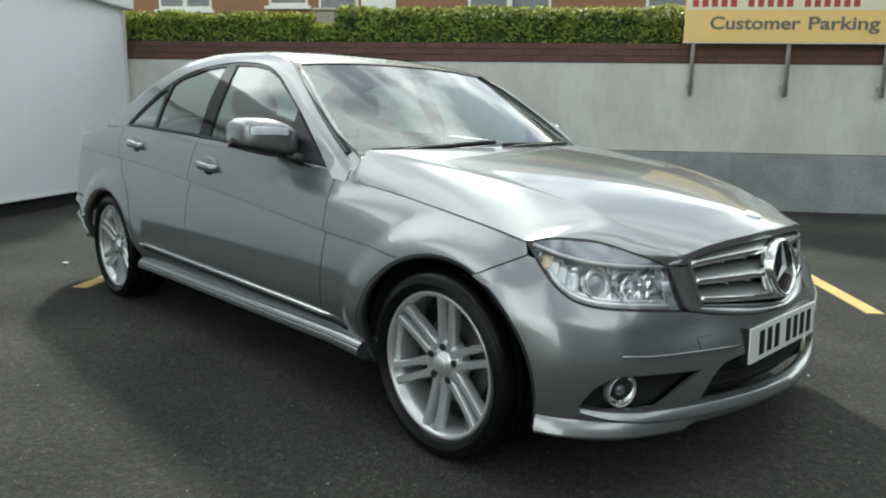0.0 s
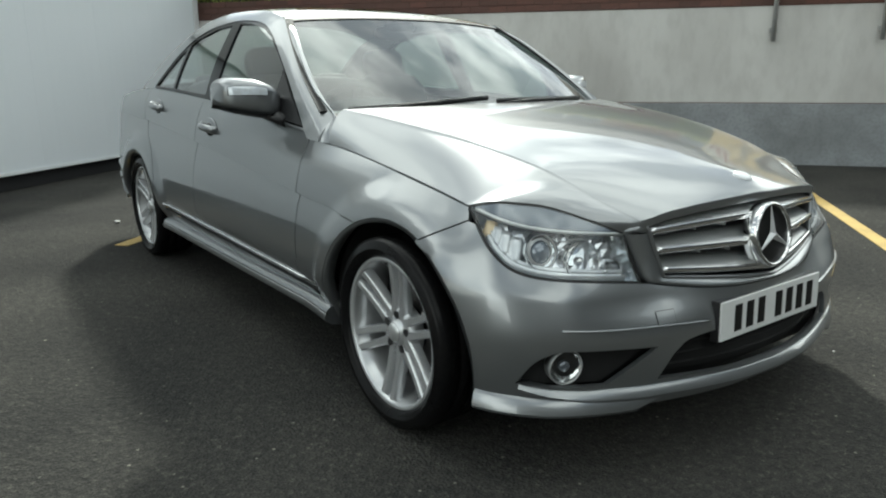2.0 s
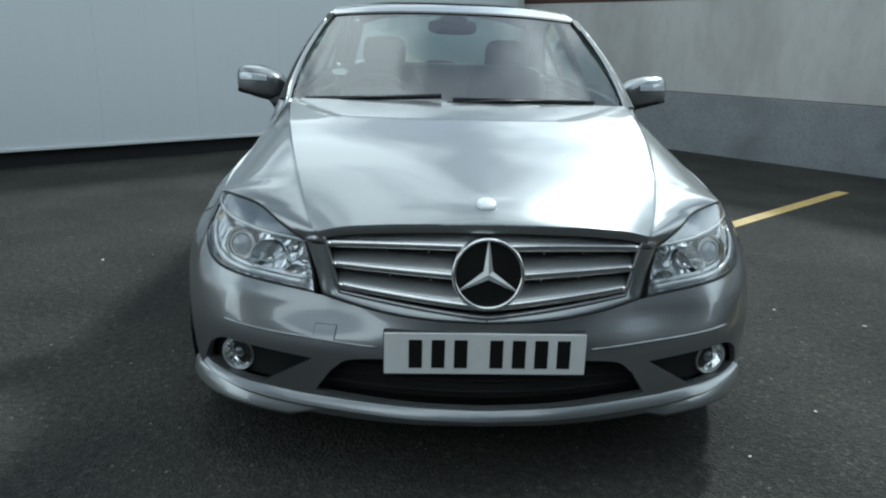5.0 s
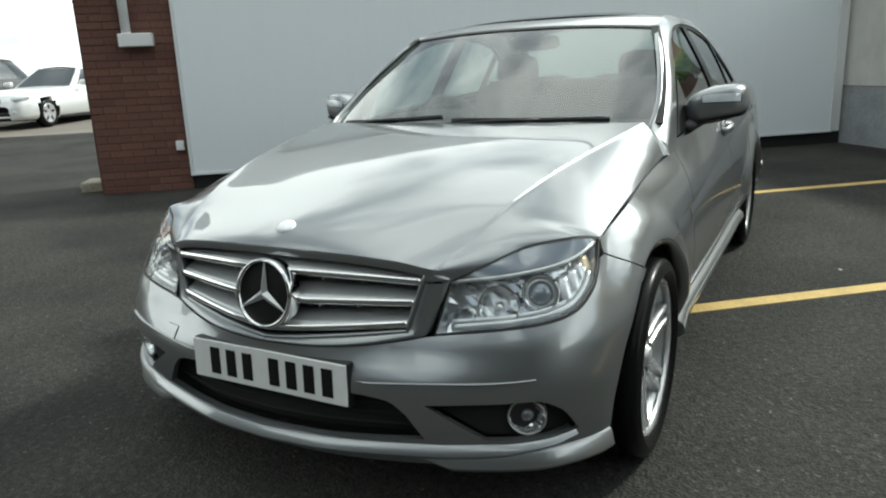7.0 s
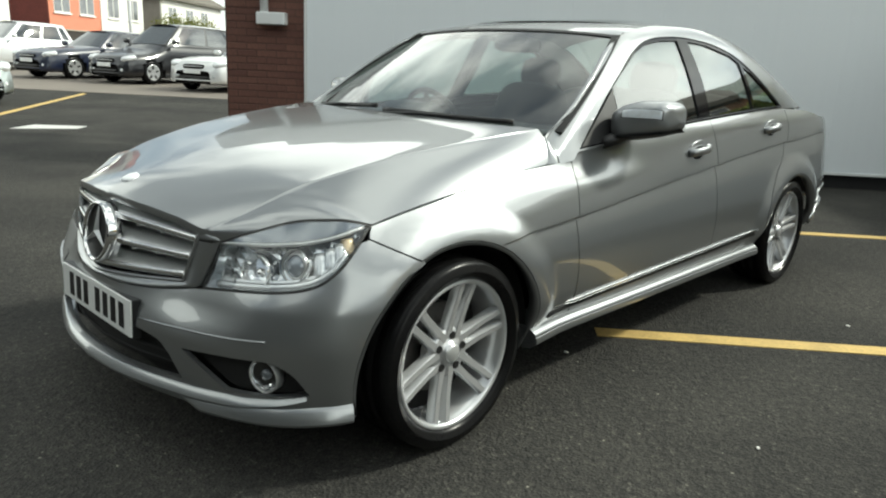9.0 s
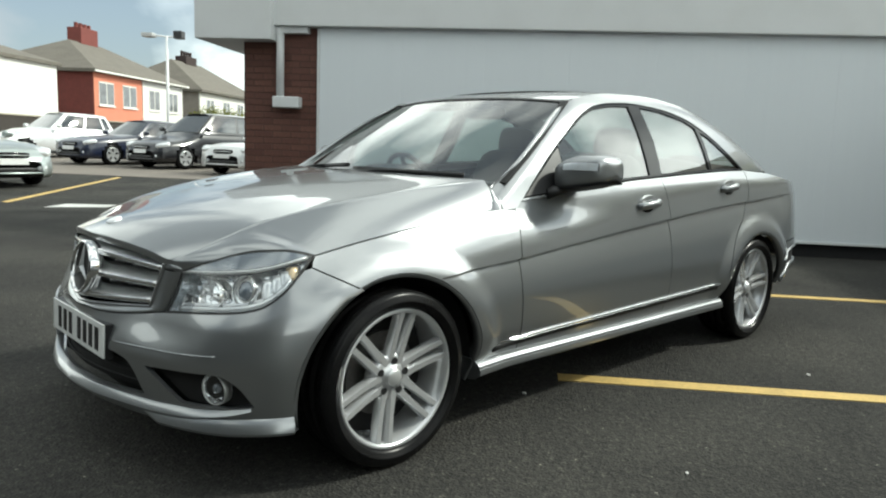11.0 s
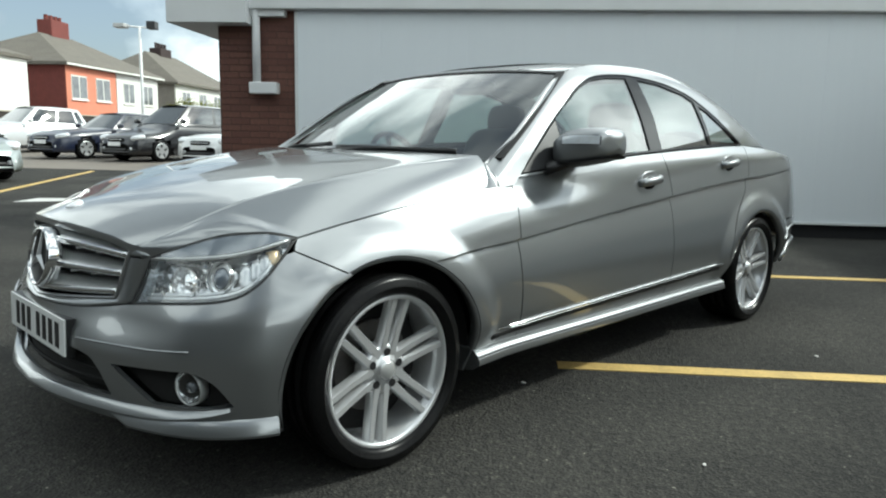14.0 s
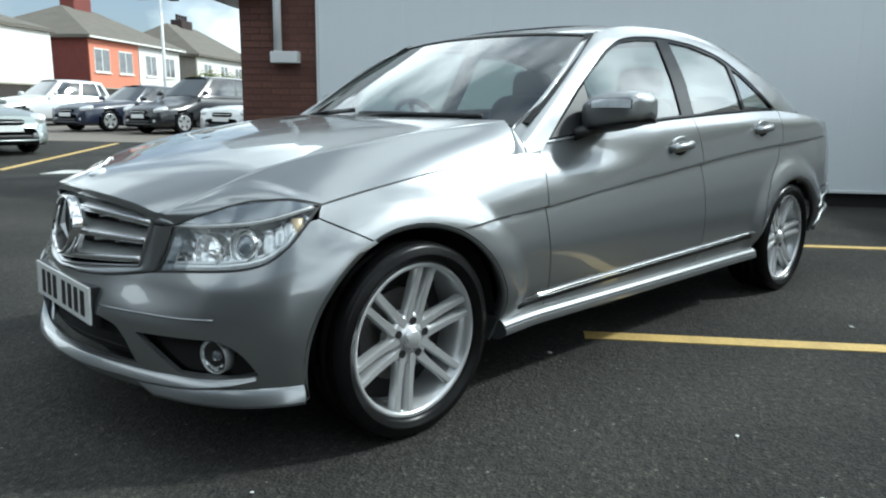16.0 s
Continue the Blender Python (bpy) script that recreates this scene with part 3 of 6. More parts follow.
rear_arch = lambda a0, a1, n: [(UX(ax - ra * math.cos(radians(a))), az + rb * math.sin(radians(a))) for a in np.linspace(a0, a1, n)]
both("rear_bumper", panel("rear_bumper", shell, [(UX(-3.22), 0.560), (U_END - 0.55, 0.580), (U_END, 0.595)] + RIDGE[::-1] + rear_arch(25, 29, 3)[1:], PAINT, step=0.03), car)
both("rear_valance", panel("rear_valance", shell, RIDGE + SKIRT[::-1] + rear_arch(4, 24, 6)[1:], BLACK, step=0.04, gap=0, depth=0.012), car, "black lower rear bumper")
# dark inner flank behind the shut lines
inner = side_line([(0.20, 0.60), (0.10, 0.68), (-0.3, 0.78), (-0.65, 0.84), (-1.5, 0.93), (-2.6, 0.98), (-3.2, 0.95)]) + [(UX(-3.25), 0.6)] + [(UX(ax - (ra + 0.03) * math.cos(radians(a))), az + (rb + 0.03) * math.sin(radians(a))) for a in np.linspace(20, 175, 30)] + [(UX(-2.33), 0.24), (UX(-0.42), 0.24)] + [(UX((ra + 0.01) * math.cos(radians(a))), az + (rb + 0.04) * math.sin(radians(a))) for a in np.linspace(176, 70, 26)]
both("inner_flank", panel("inner_flank", shell, inner, LINER, step=0.05, depth=0.042, flange=0, gap=0), car)
# black mirror corner and window frame
opening = curve([(-0.700, 0.883), (-0.80, 0.966), (-0.925, 1.062), (-1.07, 1.152), (-1.24, 1.247), (-1.37, 1.294), (-1.52, 1.316), (-1.73, 1.327), (-1.98, 1.317), (-2.23, 1.277), (-2.45, 1.193), (-2.62, 1.098), (-2.765, 1.006)], 0.03) + curve([(-2.60, 1.003), (-2.1, 0.986), (-1.70, 0.966), (-1.31, 0.943), (-0.95, 0.910)], 0.05)
rail = [(-0.581, 0.872), (-0.582, 0.895)] + [(float(x), float(rail_z(x))) for x in np.linspace(-0.583, -3.20, 100)]
lower = [(x, float(belt_z(x)) - 0.004) for x in np.linspace(-3.18, -0.69, 38)] + [(-0.655, 0.848), (-0.583, 0.838)]
both("cabin_frame", panel("cabin_frame", cabin, rail + lower, PAINT, [opening], step=0.017, gap=0.0), car, "silver pillars and roof rail round the side windows")
both("window_frame", panel("window_frame", cabin, opening, GLOSS_BLACK, [
    [(-0.985, 0.935), (-1.0, 1.10), (-1.08, 1.148), (-1.245, 1.236), (-1.375, 1.281), (-1.52, 1.302), (-1.685, 1.311), (-1.672, 1.14), (-1.650, 0.977), (-1.3, 0.958)],
    [(-1.765, 0.983), (-1.795, 1.14), (-1.790, 1.311), (-1.98, 1.303), (-2.22, 1.264), (-2.312, 1.230), (-2.312, 1.10), (-2.300, 1.006)],
    [(-2.335, 1.008), (-2.350, 1.10), (-2.352, 1.212), (-2.44, 1.180), (-2.61, 1.085), (-2.722, 1.016)]], step=0.03, gap=0.0, depth=0.004), car, "gloss black window surround")
for name, poly in (("front_window", [(-0.975, 0.925), (-0.99, 1.10), (-1.08, 1.155), (-1.245, 1.242), (-1.375, 1.287), (-1.52, 1.308), (-1.695, 1.317), (-1.682, 1.14), (-1.660, 0.967), (-1.3, 0.948)]),
                   ("rear_window", [(-1.755, 0.973), (-1.785, 1.14), (-1.780, 1.317), (-1.98, 1.309), (-2.22, 1.270), (-2.322, 1.236), (-2.322, 1.10), (-2.310, 0.996)]),
                   ("quarter_window", [(-2.325, 0.998), (-2.340, 1.10), (-2.342, 1.222), (-2.44, 1.186), (-2.62, 1.090), (-2.735, 1.010)])):
    both(name, panel(name, cabin, poly, SIDE_GLASS, step=0.06, gap=0.0, depth=0.010, flange=0.004), car, "tinted side glass", clear=True)
# dark waist moulding under the windows
for s in (1, -1):
    pts = [Vector(cabin(x, float(belt_z(x)) + 0.004)) for x in np.linspace(-0.98, -2.72, 44)]
    part("waist_moulding", sweep([(p.x, s * (p.y + 0.003), p.z) for p in pts], round_section(0.004, 6, 0.007)), GLOSS_BLACK, car, "gloss black waist moulding", True)

# bonnet
fx = pch([0.0, 0.10, 0.25, 0.36, 0.425, 0.452], [0.668, 0.662, 0.640, 0.617, 0.598, 0.575])
_hl = shell(np.array([q[0] for q in HL_TOP]), np.array([q[1] for q in HL_TOP]))
_ky = np.argsort(_hl[:, 1])
_hy, _hx, _hz = _hl[_ky, 1], _hl[_ky, 0], _hl[_ky, 2]


def bonnet_front(y):
    return np.where(y < 0.446, fx(y), np.minimum(np.interp(y, _hy, _hx) - 0.004, fx(0.44)))


def lip_z(y):
    a = np.interp(y, [0, 0.1, 0.25, 0.36, 0.425, 0.440, 0.452], [0.742, 0.740, 0.731, 0.719, 0.705, 0.695, 0.655])
    return np.where(y < 0.452, a, np.interp(y, _hy, _hz) + 0.001)


rear_x = pch([0.0, 0.30, 0.50, 0.60, 0.68, 0.715, 0.745, 0.772], [-0.462, -0.476, -0.512, -0.542, -0.568, -0.576, -0.5785, -0.5785])
# the bonnet's outer edge: along the wing, then along the headlamp
_ey = np.linspace(0.767, 0.477, 60)
EDGE = [(x, 0.767, float(bonnet_rim(x))) for x in np.linspace(-0.578, float(bonnet_front(0.767)), 80)] + [(float(bonnet_front(y)), y, float(lip_z(y))) for y in _ey[1:]]
EDGE = np.array(EDGE)
EDGE_S = np.concatenate([[0], np.cumsum(np.linalg.norm(np.diff(EDGE, axis=0), axis=1))])
edge_at = pch([0.0, 0.25, 0.45, 0.643, 0.85, 1.0], [0.0, 0.30, 0.50, 0.66, 0.87, 1.0])
bulge_at = pch([0.0, 0.3, 0.643, 0.85, 1.0], [0.008, 0.012, 0.010, 0.005, 0.0015])
FOLD_END = 0.440
_oy = np.linspace(0, FOLD_END, 200)
_off = lip_z(_oy) - np.array([float(bonnet(float(bonnet_front(y)), y)[2]) for y in _oy])
_off = np.convolve(np.pad(_off, 20, "edge"), np.hanning(41) / np.hanning(41).sum(), "valid")
rows = []
for t in np.linspace(0, 1, 80):
    r = []
    for v in np.concatenate([np.linspace(0, 0.985, 24), [0.994, 1.0]]):
        y1 = v * FOLD_END
        x1 = float(bonnet_front(y1))
        y = v * 0.69
        for _ in range(6):
            x0 = float(rear_x(y))
            x = x0 + (x1 - x0) * (1 - (1 - t) ** 1.5)
            y = v * float(fold_y(x))
        z = float(bonnet(x, y)[2]) + float(np.interp(y1, _oy, _off)) * float(sstep(0.30, 0.0, x1 - x))
        ridge = 0.0030 * math.exp(-(1 - v) * float(fold_y(x)) / 0.03) * float(sstep(0.0, 0.12, t)) * float(sstep(1.0, 0.85, t))
        r.append((x, y, z + ridge))
    fold = np.array(r[-1])
    g = float(edge_at(t)) * EDGE_S[-1]
    rim = np.array([np.interp(g, EDGE_S, EDGE[:, k]) for k in range(3)])
    across_ = np.array([0.0, rim[1] - fold[1], rim[2] - fold[2]])
    out_ = np.array([0.0, -across_[2], across_[1]]) / (np.linalg.norm(across_) + 1e-9)
    wide_ = float(np.linalg.norm(rim - fold))
    for q in np.linspace(0, 1, 26)[1:] ** 1.3:
        d = q * wide_
        groove = 0.0035 * (1 - math.exp(-d / 0.006)) * math.exp(-d / 0.035) * (1 - q) * float(sstep(0.0, 0.1, t))
        r.append(tuple(fold + (rim - fold) * q + out_ * (4 * q * (1 - q) * float(bulge_at(t)) * (0.75 + 0.5 * q) - groove)))
    rows.append(r)
rows = [[(x, -y, z) for x, y, z in reversed(r[1:])] + r for r in rows]
rows.insert(0, [(x - 0.004, y, z - 0.018) for x, y, z in rows[0]])
rows.append([(x + 0.0015, y, z - 0.006) for x, y, z in rows[-1]])
rows.append([(x - 0.004, y, z - 0.018) for x, y, z in rows[-1]])
rows = [[(r[0][0], r[0][1] + 0.004, r[0][2] - 0.015)] + r + [(r[-1][0], r[-1][1] - 0.004, r[-1][2] - 0.015)] for r in rows]
part("bonnet", grid(rows), PAINT, car, smooth="angle")
part("engine_bay", sweep([(0.50, 0, 0.60), (-0.60, 0, 0.80)], [(-0.62, -0.1), (0.62, -0.1), (0.62, -0.02), (-0.62, -0.02)]), LINER, car)

# windscreen, roof, rear screen
def across(mid, edge, bow, n=24):
    """A row from the right edge over the middle to the left edge."""
    out = []
    for v in np.linspace(-1, 1, n):
        a = abs(v)
        p = Vector(mid).lerp(Vector((edge[0], 0, edge[2])), a ** bow)
        out.append((p.x, edge[1] * v, p.z))
    return out


def lerp_row(a, b, t, lift=0.0, bow=0.0):
    return [tuple((np.array(p) * (1 - t) + np.array(q) * t) * np.array([1, 1 + bow * math.sin(math.pi * t), 1]) + np.array([0.3, 0, 1.0]) * lift * math.sin(math.pi * t)) for p, q in zip(a, b)]


ws_low = across((-0.475, 0, 0.945), (-0.636, 0.720, 0.935), 2.4, 33)
ws_top = across((-1.170, 0, 1.322), (-1.205, 0.577, 1.298), 2.4, 33)
part("windscreen", grid([lerp_row(ws_low, ws_top, t, 0.004, 0.03) for t in np.linspace(0, 1, 16)]), WINDSCREEN, car, "clear windscreen reflecting the sky", True).visible_shadow = False
for s in (1, -1):
    edge = [Vector(lerp_row(ws_low, ws_top, t, 0.004, 0.03)[-1]) for t in np.linspace(0, 1, 16)]
    part("windscreen_seal", sweep([(p.x + 0.003, s * (p.y + 0.009), p.z + 0.007) for p in edge], [(-0.017, 0.003), (-0.015, -0.006), (0.015, -0.006), (0.017, 0.003)]), SEAL, car, smooth=False)
    pill = []
    for t in np.linspace(-0.16, 1, 24):
        k = max(t, 0.0)
        px = float(np.interp(t, [-0.16, 0, 0.25, 0.5, 0.75, 1], [-0.579, -0.583, -0.75, -0.92, -1.10, -1.262]))
        pz = float(rail_z(px)) if t >= 0 else 0.918 + 0.5 * t
        outer = Vector(cabin(px, pz))
        innr = Vector(lerp_row(ws_low, ws_top, k, 0.004, 0.03)[-1]) + Vector((-0.43, -0.31, 0.61)) * min(t, 0.0)
        innr += Vector((0.052, -0.022, -0.004)) * max(0.0, 1.0 - 5 * k)
        fat = min(1.0, 1.0 + 4 * min(t, 0.0))
        row = [outer - Vector((0.0, 0.012, 0))]
        for q in np.linspace(0, 1, 8):
            end = innr + Vector((0.0, 0.010, 0.003))
            row.append(outer.lerp(end, q) + Vector((0.006, 0.004, 0.006)) * fat * math.sin(math.pi * q))
        row.append(innr - Vector((0.012, 0, 0.012)))
        pill.append([(q.x, s * q.y, q.z) for q in row])
    part("windscreen_pillar", grid(pill), PAINT, car, smooth=True)
part("header_seal", sweep([Vector(p) + Vector((-0.002, 0, 0.0)) for p in ws_top], [(-0.012, 0.004), (-0.012, -0.004), (0.012, -0.004), (0.012, 0.004)], up=(0.4, 0, 1)), SEAL, car)
mid_z = pch([-3.3, -2.62, -2.45, -2.2, -1.9, -1.5, -1.3, -1.18], [1.02, 1.360, 1.389, 1.404, 1.408, 1.383, 1.349, 1.320])


def roof_row(x, squash=1.0):
    e = cabin(x, rail_z(x))
    xm = x if x < -1.4 else x + (x + 1.4) / 0.165 * 0.060
    return across((xm, 0, float(mid_z(xm))), (x, float(e[1]), float(e[2])), 3.0, 33)


roof_rows = [roof_row(x) for x in np.linspace(-1.262, -2.46, 34)]
roof_rows = [[tuple(Vector(p) + Vector((-0.006, 0, 0.003))) for p in ws_top]] + roof_rows
part("roof", grid(roof_rows), PAINT, car, smooth=True)
glass_roof = [[(x, y * 0.90, z + 0.003 + 0.002 * (1 - (y / 0.6) ** 2)) for x, y, z in r[2:-2]] for r in roof_rows[6:-5]]
part("glass_roof", grid(glass_roof), ROOF_GLASS, car, "dark glass sunroof panel", True)
rs_top, rs_low = roof_row(-2.46), across((-3.16, 0, 1.045), (-3.02, 0.660, 1.052), 2.0, 33)
part("rear_screen", grid([lerp_row(rs_top, rs_low, t, 0.02) for t in np.linspace(0.04, 1, 12)]), SIDE_GLASS, car, "tinted rear screen", True).visible_shadow = False
boot = [lerp_row(across((-3.17, 0, 1.040), (-3.00, 0.725, 1.003), 2.0, 25), across((-3.74, 0, 0.985), (-3.50, 0.640, 0.930), 2.0, 25), t) for t in np.linspace(0, 1, 8)]
boot += [across((-3.775, 0, 0.95), (-3.56, 0.66, 0.90), 2.0, 25), across((-3.78, 0, 0.62), (-3.60, 0.70, 0.62), 2.0, 25)]
part("boot_lid", grid(boot), PAINT, car, smooth=True)
part("parcel_shelf", box((-3.10, -0.64, 0.93), (-2.62, 0.64, 0.965), 0.01), DASH, car)
for s in (1, -1):
    part("rear_pillar", grid([[(x, s * (float(cabin(x, rail_z(x))[1]) - d), float(rail_z(x)) - 0.5 * d) for d in (0.0, 0.02, 0.05, 0.075)] for x in np.linspace(-2.42, -3.16, 14)]), PAINT, car, smooth=True)
    part("tail_lamp", panel("tail_lamp", shell, [(U_END - 0.72, 0.66), (U_END - 0.72, 0.86), (U_END - 0.35, 0.84), (U_END - 0.38, 0.66)], RED_LENS, step=0.05, depth=-0.004) if s == 1 else mirrored(bpy.data.meshes["tail_lamp"], "tail_lamp"), None, car, "red tail lamp")

# cowl and wipers
part("cowl", grid([[(x + dx, y, z + dz) for x, y, z in ws_low] for dx, dz in ((-0.03, -0.012), (0.03, -0.022), (0.09, -0.045))]), BLACK, car, smooth=True)
for y0, y1, h in ((0.56, -0.06, 0.0), (-0.08, -0.66, 0.004)):
    low = lambda y: Vector((float(np.interp(abs(y), [0, 0.35, 0.69], [-0.475, -0.512, -0.640])), y, float(np.interp(abs(y), [0, 0.69], [0.945, 0.922]))))
    base, tip = low(y1) + Vector((0.03, 0, 0.012)), low(y0) + Vector((0.005, 0, 0.030))
    wiper = part("wiper_arm", sweep([base, base.lerp(tip, 0.35) + Vector((0.035, 0, 0.012)), base.lerp(tip, 0.62) + Vector((0.028, 0, 0.012))], round_section(0.008, 6, 0.006)), BLACK, car, smooth=True)
    part("wiper_blade", sweep([low(y1 + (y0 - y1) * t) + Vector((0.004, 0, 0.022 + 0.016 * t)) for t in np.linspace(0.04, 1, 14)], round_section(0.006, 6, 0.011)), BLACK, wiper, smooth=True)

mirror_d = pch([0.0, 0.02, 0.06, 0.12, 0.18, 0.218, 0.232], [0.030, 0.072, 0.100, 0.108, 0.100, 0.075, 0.0005])
mirror_up = pch([0.0, 0.02, 0.06, 0.12, 0.18, 0.218, 0.232], [0.000, 0.028, 0.054, 0.072, 0.074, 0.058, 0.0005])
mirror_dn = pch([0.0, 0.02, 0.06, 0.12, 0.18, 0.218, 0.232], [0.045, 0.070, 0.078, 0.068, 0.052, 0.034, 0.0005])

# headlamps
for s in (1, -1):
    def nose(u, z, deep=0.0):
        p = shell(u, z)
        q = shell(u + 0.01, z) - shell(u - 0.01, z)
        w = shell(u, z + 0.01) - shell(u, z - 0.01)
        n = np.cross(q, w)
        n /= np.linalg.norm(n)
        n = n if n[0] > 0 else -n
        p = p - n * deep
        return Vector((p[0], s * p[1], p[2])), Vector((n[0], s * n[1], n[2]))
    def mine(me, name):
        return me if s == 1 else mirrored(me, name)
    outline = HL_TOP[:-1] + HL_LOW[:-1]
    lens_me = bpy.data.meshes.get("headlamp_lens") or panel("headlamp_lens", shell, outline, LAMP_GLASS, step=0.025, gap=0.004, flange=0.012)
    lamp = part("headlamp", mine(bpy.data.meshes.get("lamp_housing") or facets(panel("lamp_shell", shell, outline, LAMP_SHELL, step=0.020, gap=0.002, flange=-0.042, depth=0.046), 0.0016, 5, LAMP_SHELL, "lamp_housing"), "lamp_housing"), None, car, "clear headlamp with bright reflectors")
    part("lens", mine(lens_me, "headlamp_lens"), None, lamp, "clear lamp lens").visible_shadow = False
    part("lamp_bezel", mine(bpy.data.meshes.get("lamp_bezel") or panel("lamp_bezel", shell, shrink(outline, -0.001), SEAL, [shrink(outline, 0.0045)], step=0.02, gap=0, flange=0.010, depth=0.002), "lamp_bezel"), None, lamp, "black seal round the lamp")
    lid = HL_TOP + BROW[::-1][1:-1]
    part("lamp_eyelid", mine(bpy.data.meshes.get("lamp_eyelid") or panel("lamp_eyelid", shell, lid, SMOKED, step=0.02, gap=0.003, flange=0.02, depth=0.003), "lamp_eyelid"), None, lamp, "grey upper lamp cover")
    strip = [nose(u, z, 0.010)[0] for u, z in BROW]
    part("lamp_brow", sweep(strip, round_section(0.009, 6, 0.006)), SATIN, lamp, "chrome strip in the lamp", True)
    for u, z, r, kind in ((0.648, 0.606, 0.050, "reflector"), (0.790, 0.634, 0.044, "projector"), (0.552, 0.577, 0.026, "side_light")):
        c, n = nose(u, z, 0.030)
        n = (n + Vector((1.2, 0, 0))).normalized()
        m = Matrix.Translation(c) @ n.to_track_quat("Y", "Z").to_matrix().to_4x4()
        part(kind + "_ring", lathe([(r * 1.04, 0.012), (r * 1.10, 0.004), (r * 1.08, -0.03), (r, -0.03), (r * 0.97, 0.006), (r * 1.04, 0.012)], 32), CHROME, lamp, smooth=True, m=m)
        if kind == "projector":
            part("projector_lens", lathe([(0.0005, 0.016), (r * 0.3, 0.0145), (r * 0.55, 0.008), (r * 0.72, -0.004)], 28), LENS_BALL, lamp, "round projector lens", True, m=m)
            part("projector_collar", lathe([(r * 0.70, 0.002), (r * 0.76, 0.004), (r * 0.95, -0.010)], 28), SATIN, lamp, smooth=True, m=m)
        else:
            # a fluted bowl
            bowl = []
            for rr, d in ((0.10, -0.045), (0.4, -0.040), (0.7, -0.026), (0.88, -0.012), (1.0, 0.004)):
                bowl.append([(r * rr * (1 - 0.05 * (k % 2)) * math.cos(2 * math.pi * k / 28), d, r * rr * (1 - 0.05 * (k % 2)) * math.sin(2 * math.pi * k / 28)) for k in range(28)])
            part(kind + "_bowl", grid(bowl, True), REFLECTOR, lamp, m=m)
            part(kind + "_bulb", lathe([(0.0005, 0.0), (r * 0.22, -0.004), (r * 0.25, -0.035)], 12), CHROME, lamp, smooth=True, m=m)
    # indicator pocket with upright flutes at the outer end
    for k in range(4):
        u = 0.875 + 0.040 * k
        z0, z1 = 0.596 + 0.58 * (u - 0.868), 0.668 + 0.30 * (u - 0.868)
        part("indicator_flute", sweep([nose(u, z0 + (z1 - z0) * t, 0.034)[0] for t in np.linspace(0, 1, 5)], round_section(0.019, 8, 0.012)), AMBER if k == 3 else LAMP_FIN, lamp, smooth=True)
    # stepped shelf under the lamps
    for d, h in ((0.030, 0.012), (0.020, 0.0)):
        part("lamp_shelf", sweep([nose(u, z + 0.016 + h, d)[0] for u, z in HL_LOW[6:-3]], round_section(0.006, 6, 0.010)), LAMP_FIN, lamp, smooth=True)

    # fog lamps and their recesses
    part("fog_recess", mine(bpy.data.meshes.get("fog_recess") or panel("fog_recess", shell, shrink(FOG_HOLE, -0.006), LINER, step=0.03, gap=0, flange=0, depth=0.038), "fog_recess"), None, car, "black fog lamp recess")
    c, n = nose(0.716, 0.330, 0.026)
    n = (n + Vector((0.9, 0, 0))).normalized()
    m = Matrix.Translation(c) @ n.to_track_quat("Y", "Z").to_matrix().to_4x4()
    fog = part("fog_lamp", lathe([(0.0455, 0.003), (0.047, 0.006), (0.0485, 0.003), (0.0485, -0.025), (0.0445, -0.025), (0.044, 0.0), (0.0455, 0.003)], 36), SATIN, car, "round fog lamp with thin silver rim", True, m=m)
    part("fog_bowl", facets(lathe([(0.004, -0.030), (0.02, -0.027), (0.034, -0.014), (0.044, 0.0)], 16), 0.0014, 3, REFLECTOR, "fog_bowl"), None, fog)
    part("fog_bulb", lathe([(0.0005, -0.002), (0.014, -0.003), (0.016, -0.012), (0.012, -0.028)], 16), SMOKED, fog, smooth=True)
    part("fog_glass", lathe([(0.0005, 0.009), (0.025, 0.007), (0.044, 0.003)], 28), LAMP_GLASS, fog, smooth=True)
    # corner lip under the bumper
    lip = [nose(u, 0.232) for u in np.linspace(0.432, 0.972, 30)]
    taper = lambda t: min(1.0, 0.15 + t * 5)
    rows = []
    for i, (p, n) in enumerate(lip):
        k = taper(i / 29)
        n = Vector((n.x, n.y, 0)).normalized()
        rows.append([p + n * a * k + Vector((0, 0, b * k)) for a, b in ((-0.012, 0.020), (0.004, 0.021), (0.012, 0.014), (0.020, -0.022), (0.016, -0.030), (-0.012, -0.032))])
    v, f = grid(rows, True)
    part("corner_lip", (v, f + [(0, 1, 2, 3, 4, 5), tuple(range(29 * 6, 30 * 6))]), PAINT, car, smooth="angle")
    # side skirt
    pts = [(x, float(shell(UX(x), 0.26)[1])) for x in np.linspace(-0.372, -2.362, 26)]
    part("side_skirt", sweep([(x, s * y, 0.0) for x, y in pts], [(s * q, h) for q, h in ((-0.10, 0.300), (-0.012, 0.300), (0.020, 0.292), (0.039, 0.277), (0.040, 0.273), (0.037, 0.270), (0.042, 0.267), (0.046, 0.255), (0.043, 0.243), (0.020, 0.226), (-0.10, 0.205))]), PAINT, car, smooth="angle")
    part("skirt_groove", sweep([(x, s * (y + 0.0375), 0.2702) for x, y in pts], round_section(0.0025, 6, 0.003)), SEAL, car, "dark groove along the skirt")
    # chrome strip along the doors
    zs = lambda x: float(np.interp(-x, [0.44, 0.77, 1.38, 2.29], [0.339, 0.352, 0.367, 0.384]))
    line = [nose(UX(x), zs(x), -0.004)[0] for x in np.linspace(-0.44, -2.29, 30)]
